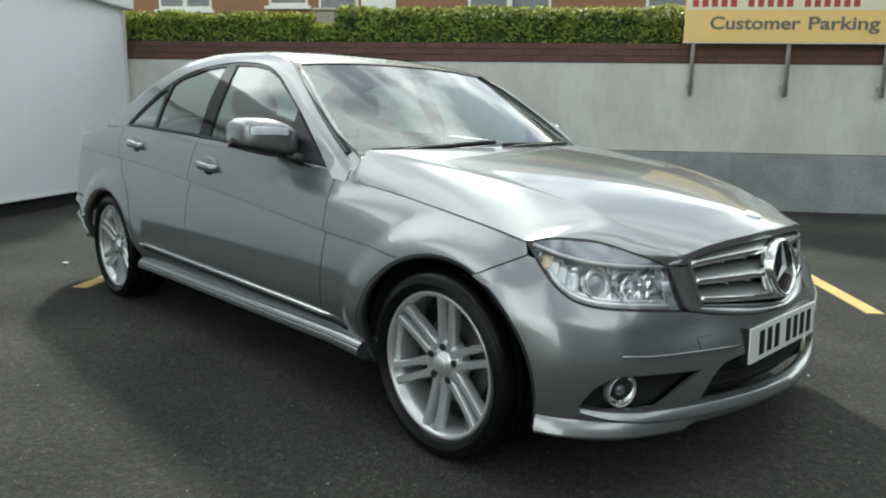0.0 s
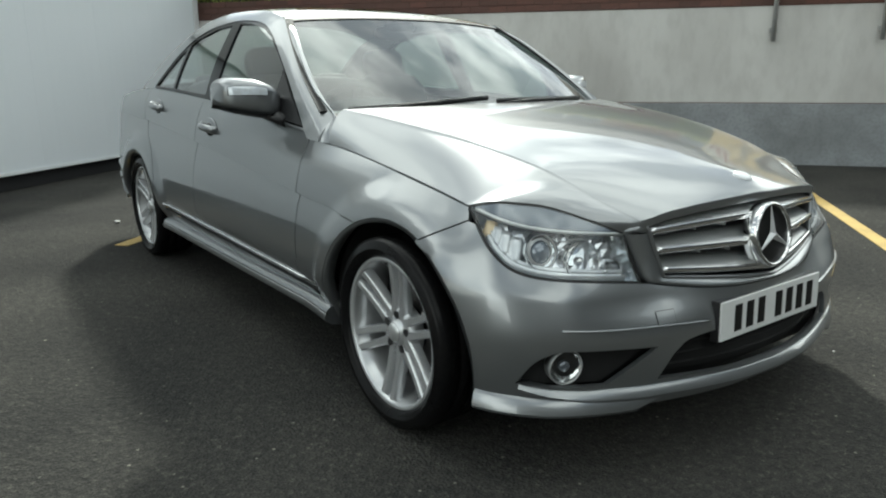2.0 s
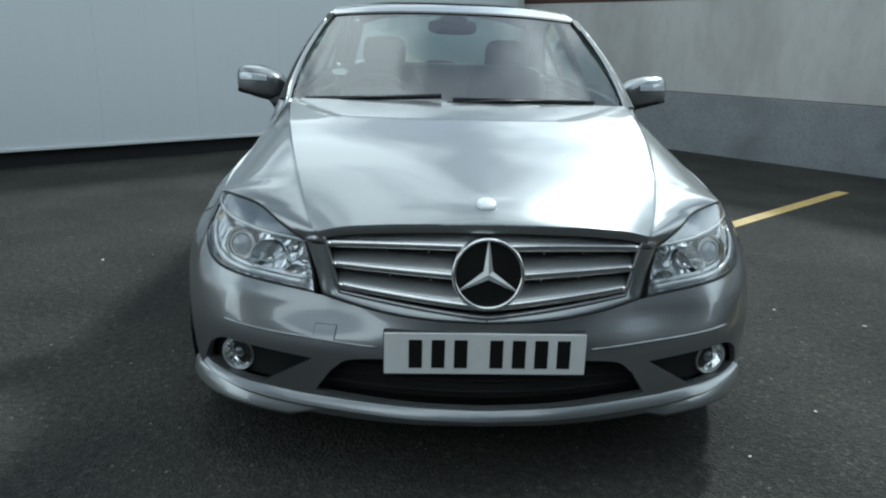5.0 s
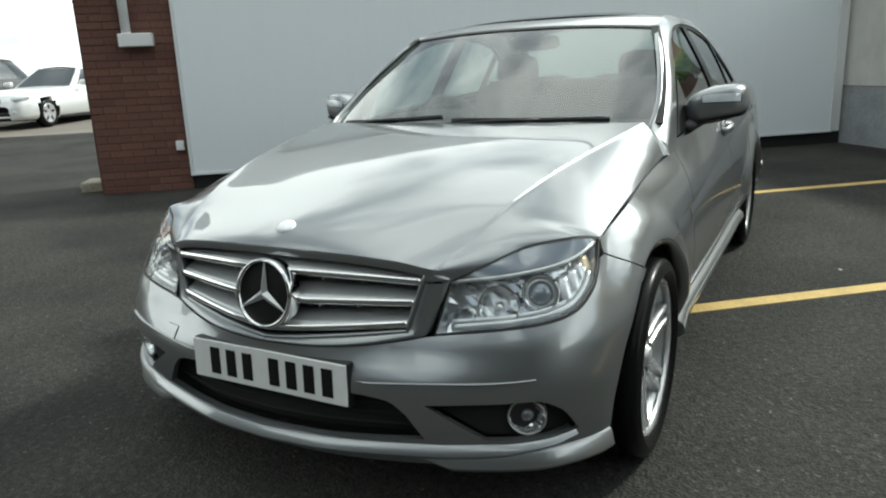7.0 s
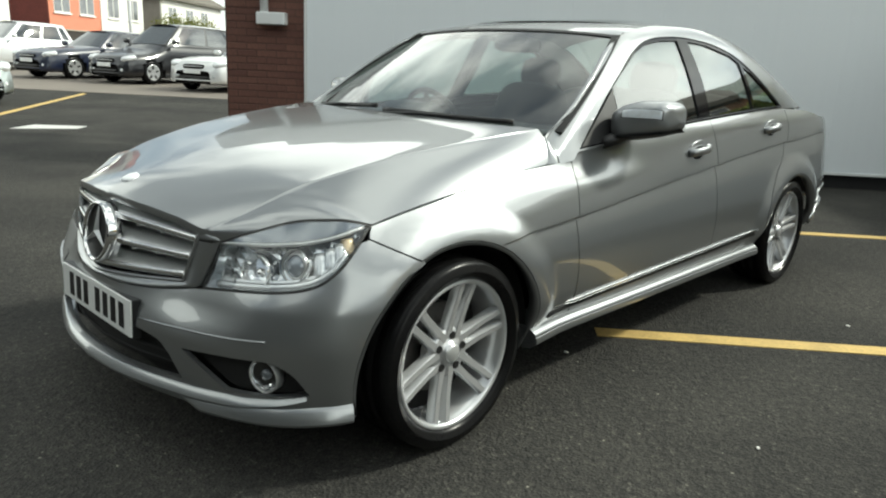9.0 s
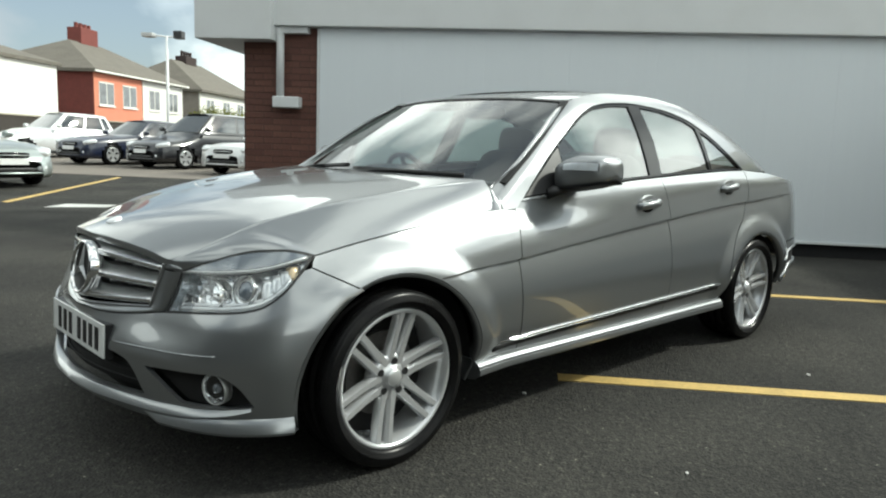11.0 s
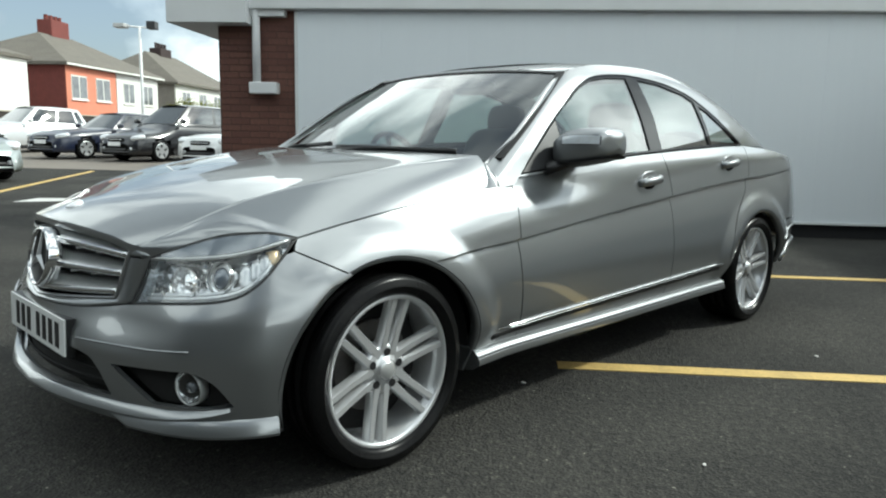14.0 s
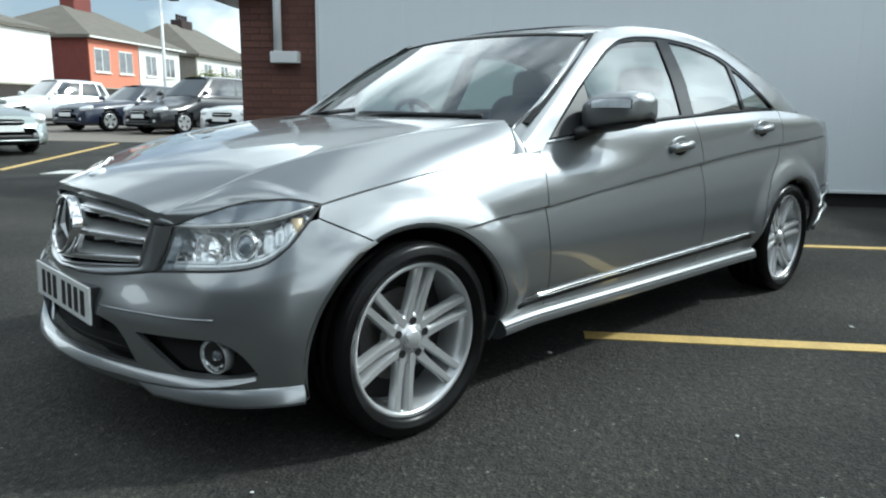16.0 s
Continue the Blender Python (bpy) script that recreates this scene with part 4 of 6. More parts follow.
    part("rubbing_strip", sweep(line, lambda t: [(a * min(1, t * 14 + 0.15), b * min(1, t * 10 + 0.1)) for a, b in round_section(0.006, 6, 0.008)]), CHROME, car, "thin chrome strip low on the doors", True)
    # black band stands in for the shade where the door tucks under
    part("strip_seal", sweep([nose(UX(x), zs(x) - 0.018, -0.0005)[0] for x in np.linspace(-0.47, -2.28, 30)], round_section(0.003, 6, 0.013)), SEAL, car, "black band painting the shade under the strip", True)
    # bright edges of the rear bumper
    for edge, hh in ((RIDGE, 0.010), (SKIRT, 0.020)):
        part("rear_lip", sweep([nose(u, z, -0.003)[0] for u, z in curve(edge[:3], 0.03)], round_section(0.010, 8, hh)), PAINT, car, smooth=True)
    # door handles
    door, rdoor = (front_doors[0], rear_doors[0]) if s == 1 else (front_doors[1], rear_doors[1])
    for hx, hz, own in ((-1.545, 0.838, door), (-2.405, 0.905, rdoor)):
        c, n = nose(UX(hx), hz, 0.0)
        m = Matrix.Translation(c) @ Euler((0, radians(4.0), 0)).to_matrix().to_4x4()
        part("handle_surround", blob((0, s * 0.000, -0.002), (0.080, 0.008, 0.050), 0.9, 18), PAINT, own, smooth=True, m=m)
        # raised black oval imitates the shaded hollow of the silver cup
        part("handle_cup", blob((0.004, s * 0.002, -0.006), (0.056, 0.011, 0.032), 0.9, 16), GLOSS_BLACK, own, "black oval painting the cup's shade behind the handle", True, m=m)
        part("door_handle", sweep([(0.088, s * 0.002, 0.0), (0.070, s * 0.022, 0.002), (0.025, s * 0.032, 0.004), (-0.035, s * 0.033, 0.005), (-0.078, s * 0.022, 0.004), (-0.094, s * 0.002, 0.003)], round_section(0.011, 8, 0.018)), PAINT, own, "silver bow handle with bright edge", True, m=m)
    # door mirror
    def mirror_skin(y, a, grow=0.0, low=-1.0, high=1.0):
        """Skin of the mirror shell: y from the foot outward, a the angle round it in degrees."""
        d = float(mirror_d(y)) + grow
        up, dn = float(mirror_up(y)) + grow, float(mirror_dn(y)) + grow
        c, q = math.cos(radians(a)), math.sin(radians(a))
        p = lambda w, e: math.copysign(abs(w) ** e, w)
        z = min(max(p(q, 0.52) * (up if q > 0 else dn), low), high)
        return (-0.985 - 0.30 * (y - 0.10) + d * p(c, 0.55), s * (0.768 + y), 0.990 + z)
    ys = 0.232 * (1 - np.cos(np.linspace(0, math.pi, 22))) / 2
    turn_ = np.linspace(0, 360, 41)[:-1]
    mirror = part("door_mirror", grid([[mirror_skin(y, a) for a in turn_] for y in ys], True), PAINT, car, "silver door mirror with indicator strip", True)
    part("mirror_foot", grid([[mirror_skin(y, a, 0.0025, -1.0, -0.024 - 0.48 * float(mirror_dn(y))) for a in turn_] for y in ys], True), BLACK, mirror, "black lower shell", True)
    part("mirror_arm", sweep([(-0.855, s * 0.775, 0.900), (-0.90, s * 0.80, 0.915), (-0.955, s * 0.84, 0.938)], lambda t: round_section(0.042 - 0.010 * t, 10, 0.024)), BLACK, mirror, smooth=True)
    part("mirror_indicator", grid([[mirror_skin(y, a, 0.0022) for a in np.linspace(1.5, 20, 9)] for y in np.linspace(0.072, 0.205, 18)]), PALE_STRIP, mirror, "pale indicator strip", True)
    part("indicator_seal", grid([[mirror_skin(y, a, 0.0012) for a in np.linspace(1.0, 22.5, 9)] for y in np.linspace(0.069, 0.208, 18)]), SEAL, mirror, "dark line round the indicator", True)
    part("mirror_glass", grid([[mirror_skin(y, a, -0.006) for a in np.linspace(150, 210, 7)] for y in np.linspace(0.03, 0.18, 8)]), CHROME, mirror, "mirror glass")
    # black corner in the window at the mirror
    part("mirror_corner", panel("mirror_corner", cabin, [(-0.712, 0.890), (-0.815, 0.970), (-0.94, 1.062), (-0.985, 1.09), (-0.970, 0.925), (-0.85, 0.905)], BLACK, step=0.04, gap=0, depth=-0.003) if s == 1 else mirrored(bpy.data.meshes["mirror_corner"], "mirror_corner"), None, car, "black triangle at the mirror")
    # wheel-arch lips and wells
    for i, (ax_, az_, ra_, rb_) in enumerate(ARCHES):
        rows = []
        for a in np.linspace(-16 if i == 0 else -14, 194 if i == 0 else 181, 46):
            x, z = ax_ + ra_ * math.cos(radians(a)), az_ + rb_ * math.sin(radians(a))
            p = shell(UX(x), max(z, 0.17))
            rows.append([(x, s * (p[1] - 0.001), z), (x - 0.012 * math.cos(radians(a)), s * (p[1] - 0.003), z - 0.012 * math.sin(radians(a))), (x + 0.004 * math.cos(radians(a)), s * (p[1] - 0.05), z + 0.004 * math.sin(radians(a)))])
        part("arch_lip", grid(rows), PAINT, car, smooth=True)
        well = [[(ax_ + (ra_ - 0.004) * math.cos(radians(a)), s * y, az_ + (rb_ - 0.004) * math.sin(radians(a))) for a in np.linspace(-14, 194, 30)] for y in (0.835, 0.60, 0.45)]
        v, f = grid(well)
        part("wheel_well", (v, f + [tuple(range(60, 90))]), LINER, car)

# square cover of the towing eye
tow = [(0.402, 0.428), (0.402, 0.462), (0.459, 0.461), (0.459, 0.427)]
part("cover_seam", mirrored(panel("cover_seam", shell, shrink(tow, -0.0022), SEAL, step=0.02, gap=0.0, flange=0.002, depth=-0.0012), "cover_seam"), None, car)
part("towing_cover", mirrored(panel("towing_cover", shell, tow, PAINT, step=0.02, gap=0.0, flange=0.004, depth=-0.0025), "towing_cover"), None, car)
# full-width blade below the intake
pts = []
for u in np.linspace(-0.845, 0.845, 65):
    p = shell(abs(u), 0.268)
    zz = float(np.interp(abs(u), [0, 0.25, 0.5, 0.66, 0.78, 0.845], [0.246, 0.247, 0.248, 0.255, 0.270, 0.284]))
    pts.append((p[0] + 0.002, math.copysign(p[1], u), zz))
part("bumper_blade", sweep(pts, lambda t: [(a, b * (0.35 + 0.65 * min(1, 7 * min(t, 1 - t)))) for a, b in ((-0.035, 0.017), (0.000, 0.019), (0.003, 0.017), (0.012, -0.008), (0.009, -0.015), (-0.035, -0.022))]), PAINT, car, smooth="angle")
part("air_intake", nose_half("air_intake", [(-0.003 if u <= 0 else u, z) for u, z in shrink(INTAKE, -0.004)], LINER, [], step=0.04, gap=0, flange=0, depth=0.05), None, car, "black mesh air intake")
for k, z in enumerate((0.300, 0.328, 0.356, 0.382)):
    part("intake_bar", sweep([(float(shell(abs(u), z)[0]) - 0.042, math.copysign(float(shell(abs(u), z)[1]), u), z) for u in np.linspace(-0.42, 0.42, 25)], round_section(0.004, 4, 0.004)), LINER, car)
for s in (1, -1):
    part("bumper_moulding", sweep([Vector((p[0], s * p[1], p[2])) for p in [shell(u, z) + np.array([0.002, 0, 0]) for u, z in curve([(0.285, 0.422), (0.445, 0.428), (0.605, 0.433), (0.735, 0.440)])]], round_section(0.0045, 6, 0.003)), PAINT, car, smooth=True)

# grille
G_TOP = lambda y: 0.738 - 0.034 * (abs(y) / 0.43) ** 1.7
G_LOW = lambda y: 0.506 + 0.034 * (abs(y) / 0.38) ** 1.3
G_Y = lambda f: 0.432 - 0.050 * f


def grille_at(v, f, out=0.0):
    """v: -1..1 across, f: 0 at the top to 1 at the bottom."""
    y = v * G_Y(f)
    z = G_TOP(y) * (1 - f) + G_LOW(y) * f
    mid = 0.664 + 0.056 * f
    edge = 0.592 + 0.036 * f
    return Vector((mid + (edge - mid) * abs(v) ** 1.35 + out, y, z))


grille = part("grille", grid([[grille_at(v, f, -0.105) for v in np.linspace(-1, 1, 41)] for f in np.linspace(0, 1, 6)]), LINER, car, "silver three-bar grille with round badge", True)
for f0 in (0.065, 0.385, 0.700):
    rows = []
    for v in np.linspace(-0.985, 0.985, 61):
        rows.append([grille_at(v, f0 - 0.02, -0.085), grille_at(v, f0 + 0.05, -0.045), grille_at(v, f0 + 0.13, -0.014), grille_at(v, f0 + 0.17, -0.004), grille_at(v, f0 + 0.195, -0.012), grille_at(v, f0 + 0.10, -0.080)])
    v_, f_ = grid(rows, True)
    part("grille_bar", (v_, f_), SATIN, grille, "satin silver bar", True)
    part("bar_edge", sweep([grille_at(v, f0 + 0.182, -0.003) for v in np.linspace(-0.985, 0.985, 61)], round_section(0.0065, 10, 0.0100)), CHROME, grille, "chrome bar edge", True)
for v in (-0.62, -0.36, 0.36, 0.62):
    for f0 in (0.315, 0.635):
        p = grille_at(v, f0, -0.030)
        part("grille_peg", box(p - Vector((0.015, 0.002, 0.007)), p + Vector((0.016, 0.002, 0.006)), 0.001), SATIN, grille)
loop = [grille_at(v, 0.025, -0.008) for v in np.linspace(-0.95, 0.95, 45)] + [grille_at(0.985, 0.06, -0.008)] + [grille_at(1, f) for f in np.linspace(0.15, 0.92, 12)] + [grille_at(v, 1.0) for v in np.linspace(1, -1, 45)] + [grille_at(-1, f) for f in np.linspace(0.92, 0.15, 12)] + [grille_at(-0.985, 0.06, -0.008)]
rows = []
for i, p in enumerate(loop):
    t = (loop[(i + 1) % len(loop)] - loop[i - 1]).normalized()
    o = t.cross(Vector((1, 0, 0))).normalized()
    rows.append([p + o * a + Vector((b, 0, 0)) for a, b in ((-0.003, -0.04), (-0.003, -0.002), (0.000, 0.001), (0.004, 0.001), (0.007, -0.003), (0.007, -0.045))])
rows.append(rows[0])
part("grille_frame", grid(rows, True), PAINT, grille, "silver-grey frame", True)
# the bonnet turns down beside the grille to a level shut line
for s in (1, -1):
    lamp_c = Vector(shell(*LAMP_TOP))
    foot = grille_at(1, 0.255, -0.004)
    a0, a1 = grille_at(1, 0.02, -0.004), lamp_c + Vector((0.002, 0.0, 0.004))
    rows = []
    for t in np.linspace(0, 1, 9):
        top_ = Vector((float(np.interp(t, [0, 1], [a0.x, a1.x])), float(np.interp(t, [0, 1], [a0.y, a1.y])), float(lip_z(0.44)) + (a1.z - float(lip_z(0.44))) * t ** 1.2 + 0.002))
        low_ = foot.lerp(a1, t)
        low_.z = min(low_.z, 0.667)
        bow = Vector((0.006, 0.002, 0)) * math.sin(math.pi * t)
        rows.append([(q.x, s * q.y, q.z) for q in [top_ - Vector((0.02, 0, -0.002)), top_, top_.lerp(low_, 0.33) + bow * 0.8, top_.lerp(low_, 0.66) + bow, low_ + bow, low_ + bow - Vector((0.02, 0, 0))]])
    part("bonnet_corner", grid(rows), PAINT, car, smooth=True)
# painted surround between grille and headlamps
for s in (1, -1):
    outer = [shell(u, z) for u, z in curve([(LAMP_TOP[0] - 0.001, LAMP_TOP[1] - 0.003), (0.5 * LAMP_TOP[0] + 0.5 * LAMP_FOOT[0], 0.597), (LAMP_FOOT[0] - 0.001, LAMP_FOOT[1] - 0.001)], 0.008)] + [shell(u, z) for u, z in GRILLE_LOW[1:]]
    inn = [grille_at(1, f, -0.006) for f in np.linspace(0.27, 1.0, 14)] + [grille_at(v, 1.0, -0.004) for v in np.linspace(0.97, 0.0, 20)]
    so = np.concatenate([[0], np.cumsum([np.linalg.norm(outer[i + 1] - outer[i]) for i in range(len(outer) - 1)])])
    si = np.concatenate([[0], np.cumsum([(inn[i + 1] - inn[i]).length for i in range(len(inn) - 1)])])
    rows = []
    for t in np.linspace(0, 1, 40):
        o = Vector([float(np.interp(t * so[-1], so, [q[k] for q in outer])) for k in range(3)])
        i = Vector([float(np.interp(t * si[-1], si, [q[k] for q in inn])) for k in range(3)])
        rows.append([(p.x, s * p.y, p.z) for p in (i - Vector((0.03, 0, 0)), i, i.lerp(o, 0.2) + Vector((0.004, 0.001, 0.0)), i.lerp(o, 0.4) + Vector((0.006, 0.002, 0.0)), i.lerp(o, 0.6) + Vector((0.006, 0.002, 0.0)), i.lerp(o, 0.8) + Vector((0.004, 0.001, 0.0)), o, o - Vector((0.03, 0, 0)))])
    part("grille_surround", grid(rows), PAINT, car, smooth=True)
# round badge in the grille: ring, dark disc, three rays
bm_ = Matrix.Translation((0.703, 0, 0.621)) @ Euler((0, radians(-10.0), 0)).to_matrix().to_4x4() @ Euler((0, 0, radians(-90))).to_matrix().to_4x4()
badge = part("round_badge", lathe([(0.081, -0.03), (0.081, 0.004), (0.084, 0.012), (0.089, 0.013), (0.093, 0.006), (0.093, -0.03)], 56), CHROME, car, "round chrome grille badge on black disc", True, m=bm_)
part("badge_disc", lathe([(0.0005, 0.002), (0.05, 0.001), (0.082, -0.002)], 48), INK, badge, "black disc", True)
for k in range(3):
    a = radians(90 + 120 * k)
    d, o = Vector((math.cos(a), 0, math.sin(a))), Vector((-math.sin(a), 0, math.cos(a)))
    v = [o * 0.013 + Vector((0, 0.004, 0)), Vector((0, 0.015, 0)), o * -0.013 + Vector((0, 0.004, 0)), d * 0.083 + Vector((0, 0.006, 0)) + o * 0.002, d * 0.083 + Vector((0, 0.006, 0)) - o * 0.002]
    part("badge_ray", ([tuple(q) for q in v], [(0, 1, 3), (1, 2, 4), (1, 4, 3), (0, 3, 4, 2)]), SATIN, badge, "silver ray")
part("bonnet_badge", lathe([(0.0005, 0.006), (0.020, 0.005), (0.027, 0.002), (0.028, -0.004)], 28), BADGE, car, "small pale enamel bonnet badge", True, m=Matrix.Translation((0.597, 0, 0.779)) @ Euler((radians(0), radians(22), 0)).to_matrix().to_4x4() @ Euler((radians(90), 0, 0)).to_matrix().to_4x4())

# number plate: its characters are plain bars
pm = Matrix.Translation((0.729, 0, 0.414)) @ Euler((0, radians(-2.0), 0)).to_matrix().to_4x4()
plate = part("number_plate", box((-0.004, -0.26, -0.0555), (0.003, 0.26, 0.0555), 0.002), PLATE, car, "white number plate with black bars", m=pm)
part("plate_holder", box((-0.03, -0.262, -0.060), (-0.0045, 0.262, 0.0565), 0.002), BLACK, plate)
y = 0.226
for k in range(7):
    part("plate_bar", box((0.0031, y - 0.041, -0.038), (0.0045, y - 0.007, 0.038)), INK, plate)
    y -= 0.058 if k != 3 else 0.092

# wheels
def wheel_at(x, s, z, turn, steer=0.0):
    m = Matrix.Translation((x, s * 0.772, z)) @ Euler((0, 0, radians(steer) + (0 if s == 1 else math.pi))).to_matrix().to_4x4()
    wheel = part("wheel", lathe([(0.222, 0.085), (0.226, 0.094), (0.236, 0.098), (0.240, 0.094), (0.238, 0.084), (0.225, 0.070), (0.215, 0.02), (0.215, -0.09), (0.235, -0.10)], 64), ALLOY, car, "silver six-spoke alloy wheel with black tyre", True, m=m)
    part("tyre", lathe([(0.236, 0.090), (0.240, 0.099), (0.250, 0.108), (0.262, 0.1125), (0.264, 0.1145), (0.267, 0.1145), (0.269, 0.113), (0.285, 0.110), (0.298, 0.100), (0.300, 0.084), (0.302, 0.05), (0.2985, 0.048), (0.2985, 0.042), (0.303, 0.040), (0.303, 0.004), (0.299, 0.003), (0.299, -0.003), (0.303, -0.004), (0.303, -0.04), (0.299, -0.042), (0.299, -0.048), (0.302, -0.05), (0.300, -0.085), (0.29, -0.108), (0.25, -0.105), (0.236, -0.09)], 72), TYRE, wheel, "black low-profile tyre", True)
    part("hub", lathe([(0.0005, 0.078), (0.030, 0.077), (0.034, 0.072), (0.036, 0.066), (0.070, 0.066), (0.080, 0.060), (0.085, 0.045), (0.085, 0.02)], 36), ALLOY, wheel, smooth=True)
    part("centre_cap", lathe([(0.0005, 0.083), (0.024, 0.082), (0.029, 0.078), (0.030, 0.070)], 28), SATIN, wheel, "plain silver centre cap", True)
    for k in range(5):
        a = radians(90 + 72 * k + turn * 0.5)
        part("wheel_bolt", lathe([(0.0005, 0.0675), (0.0125, 0.0682), (0.013, 0.060)], 10), BLACK, wheel, m=Matrix.Translation((0.056 * math.cos(a), 0.001, 0.056 * math.sin(a))))
    for k in range(6):
        a = radians(90 + turn + 60 * k)
        for q in (-1, 1):
            rows = []
            for t in np.linspace(0, 1, 7):
                r = 0.045 + 0.184 * t
                off = q * (0.0190 + 0.0075 * t)
                wdt, dep = 0.0130 + 0.0010 * t + 0.007 * (1 - t) ** 4, 0.066 + 0.024 * t - 0.004 * math.sin(math.pi * t)
                rr = []
                for e, h in ((-wdt, -0.032), (-wdt, -0.009), (-wdt * 0.62, 0.0), (wdt * 0.62, 0.0), (wdt, -0.009), (wdt, -0.032)):
                    o = off + e
                    rr.append((r * math.cos(a) - o * math.sin(a), dep + h, r * math.sin(a) + o * math.cos(a)))
                rows.append(rr)
            part("spoke", grid(rows, True), ALLOY, wheel, smooth="angle")
    part("brake_disc", lathe([(0.07, 0.0), (0.145, 0.0), (0.145, -0.022), (0.07, -0.022)], 40), DISC, wheel)
    part("wheel_back", lathe([(0.0005, -0.03), (0.214, -0.03)], 32), LINER, wheel)
    return wheel


WHEEL_Z = 0.303
wheel_at(0.0, 1, WHEEL_Z, 12)
wheel_at(0.0, -1, WHEEL_Z, 8)
wheel_at(-2.762, 1, WHEEL_Z, 20)
wheel_at(-2.762, -1, WHEEL_Z, 0)
part("underbody", box((-3.5, -0.62, 0.20), (0.62, 0.62, 0.24), 0.01), LINER, car)

# cabin
part("floor_pan", box((-2.9, -0.74, 0.24), (-0.55, 0.74, 0.30), 0.01), LINER, car)
part("bulkhead", box((-0.75, -0.72, 0.28), (-0.62, 0.72, 0.80), 0.01), LINER, car)
dash = part("dashboard", sweep([(-0.86, y, 0.0) for y in np.linspace(-0.70, 0.70, 15)], [(-0.28, 0.915), (-0.02, 0.930), (0.10, 0.935), (0.16, 0.900), (0.15, 0.80), (0.10, 0.60), (-0.1, 0.55)]), DASH, car)
part("instrument_hood", blob((-0.95, -0.36, 0.925), (0.10, 0.17, 0.055), 0.7, 12), DASH, dash, smooth=True)
col = Matrix.Translation((-1.11, -0.36, 0.86)) @ Euler((0, radians(-66), 0)).to_matrix().to_4x4()
wheel_rim = part("steering_wheel", sweep([(0.185 * math.cos(a), 0.185 * math.sin(a), 0) for a in np.linspace(0, 2 * math.pi, 37)], round_section(0.015, 8), caps=False), BLACK, car, "black steering wheel", True, m=col)
part("steering_hub", blob((0, 0, -0.01), (0.075, 0.085, 0.03), 0.6, 12), BLACK, wheel_rim, smooth=True)
for a in (0, math.pi, -math.pi / 2):
    part("steering_spoke", sweep([(0.06 * math.cos(a + 1.57), 0.06 * math.sin(a + 1.57), -0.01), (0.18 * math.cos(a + 1.57), 0.18 * math.sin(a + 1.57), 0)], round_section(0.02, 6, 0.008), up=(0, 0, 1)), BLACK, wheel_rim, smooth=True)
for y in (0.36, -0.36):
    seat = part("front_seat", blob((-1.60, y, 0.56), (0.26, 0.25, 0.09), 0.5, 14), CABIN, car, "charcoal front seat", True)
    part("seat_back", blob((-1.86, y, 0.79), (0.085, 0.235, 0.29), 0.5, 16, Euler((0, radians(-16), 0)).to_matrix()), CABIN, seat, smooth=True)
    part("headrest", blob((-1.98, y, 1.130), (0.055, 0.125, 0.085), 0.6, 14, Euler((0, radians(-10), 0)).to_matrix()), CABIN, seat, smooth=True)
    for d in (-0.05, 0.05):
        part("headrest_post", sweep([(-1.94, y + d, 0.98), (-1.97, y + d, 1.09)], round_section(0.007, 6)), CHROME, seat, "bright post", True)
bench = part("rear_seat", blob((-2.55, 0, 0.80), (0.10, 0.66, 0.26), 0.4, 16, Euler((0, radians(-20), 0)).to_matrix()), CABIN, car, "charcoal rear bench", True)
for y in (0.40, -0.40, 0.0):
    part("rear_headrest", blob((-2.72, y, 1.02), (0.05, 0.12, 0.060), 0.6, 12), CABIN, bench, smooth=True)
stem = part("inside_mirror", blob((-1.29, 0.0, 1.262), (0.018, 0.125, 0.036), 0.6, 14, Euler((0, radians(8), radians(12))).to_matrix()), BLACK, car, "black inside mirror", True)
part("mirror_stem", blob((-1.235, 0.0, 1.290), (0.06, 0.07, 0.026), 0.7, 10), BLACK, stem, smooth=True)
part("headlining", grid([[(x, y * 0.93, z - 0.03) for x, y, z in r] for r in roof_rows[2:]]), ROOFLINING, car, smooth=True)
for s in (1, -1):
    part("door_card", box((-2.7, s * 0.735 - 0.012, 0.32), (-0.75, s * 0.735 + 0.012, 0.905), 0.008), DASH, car)


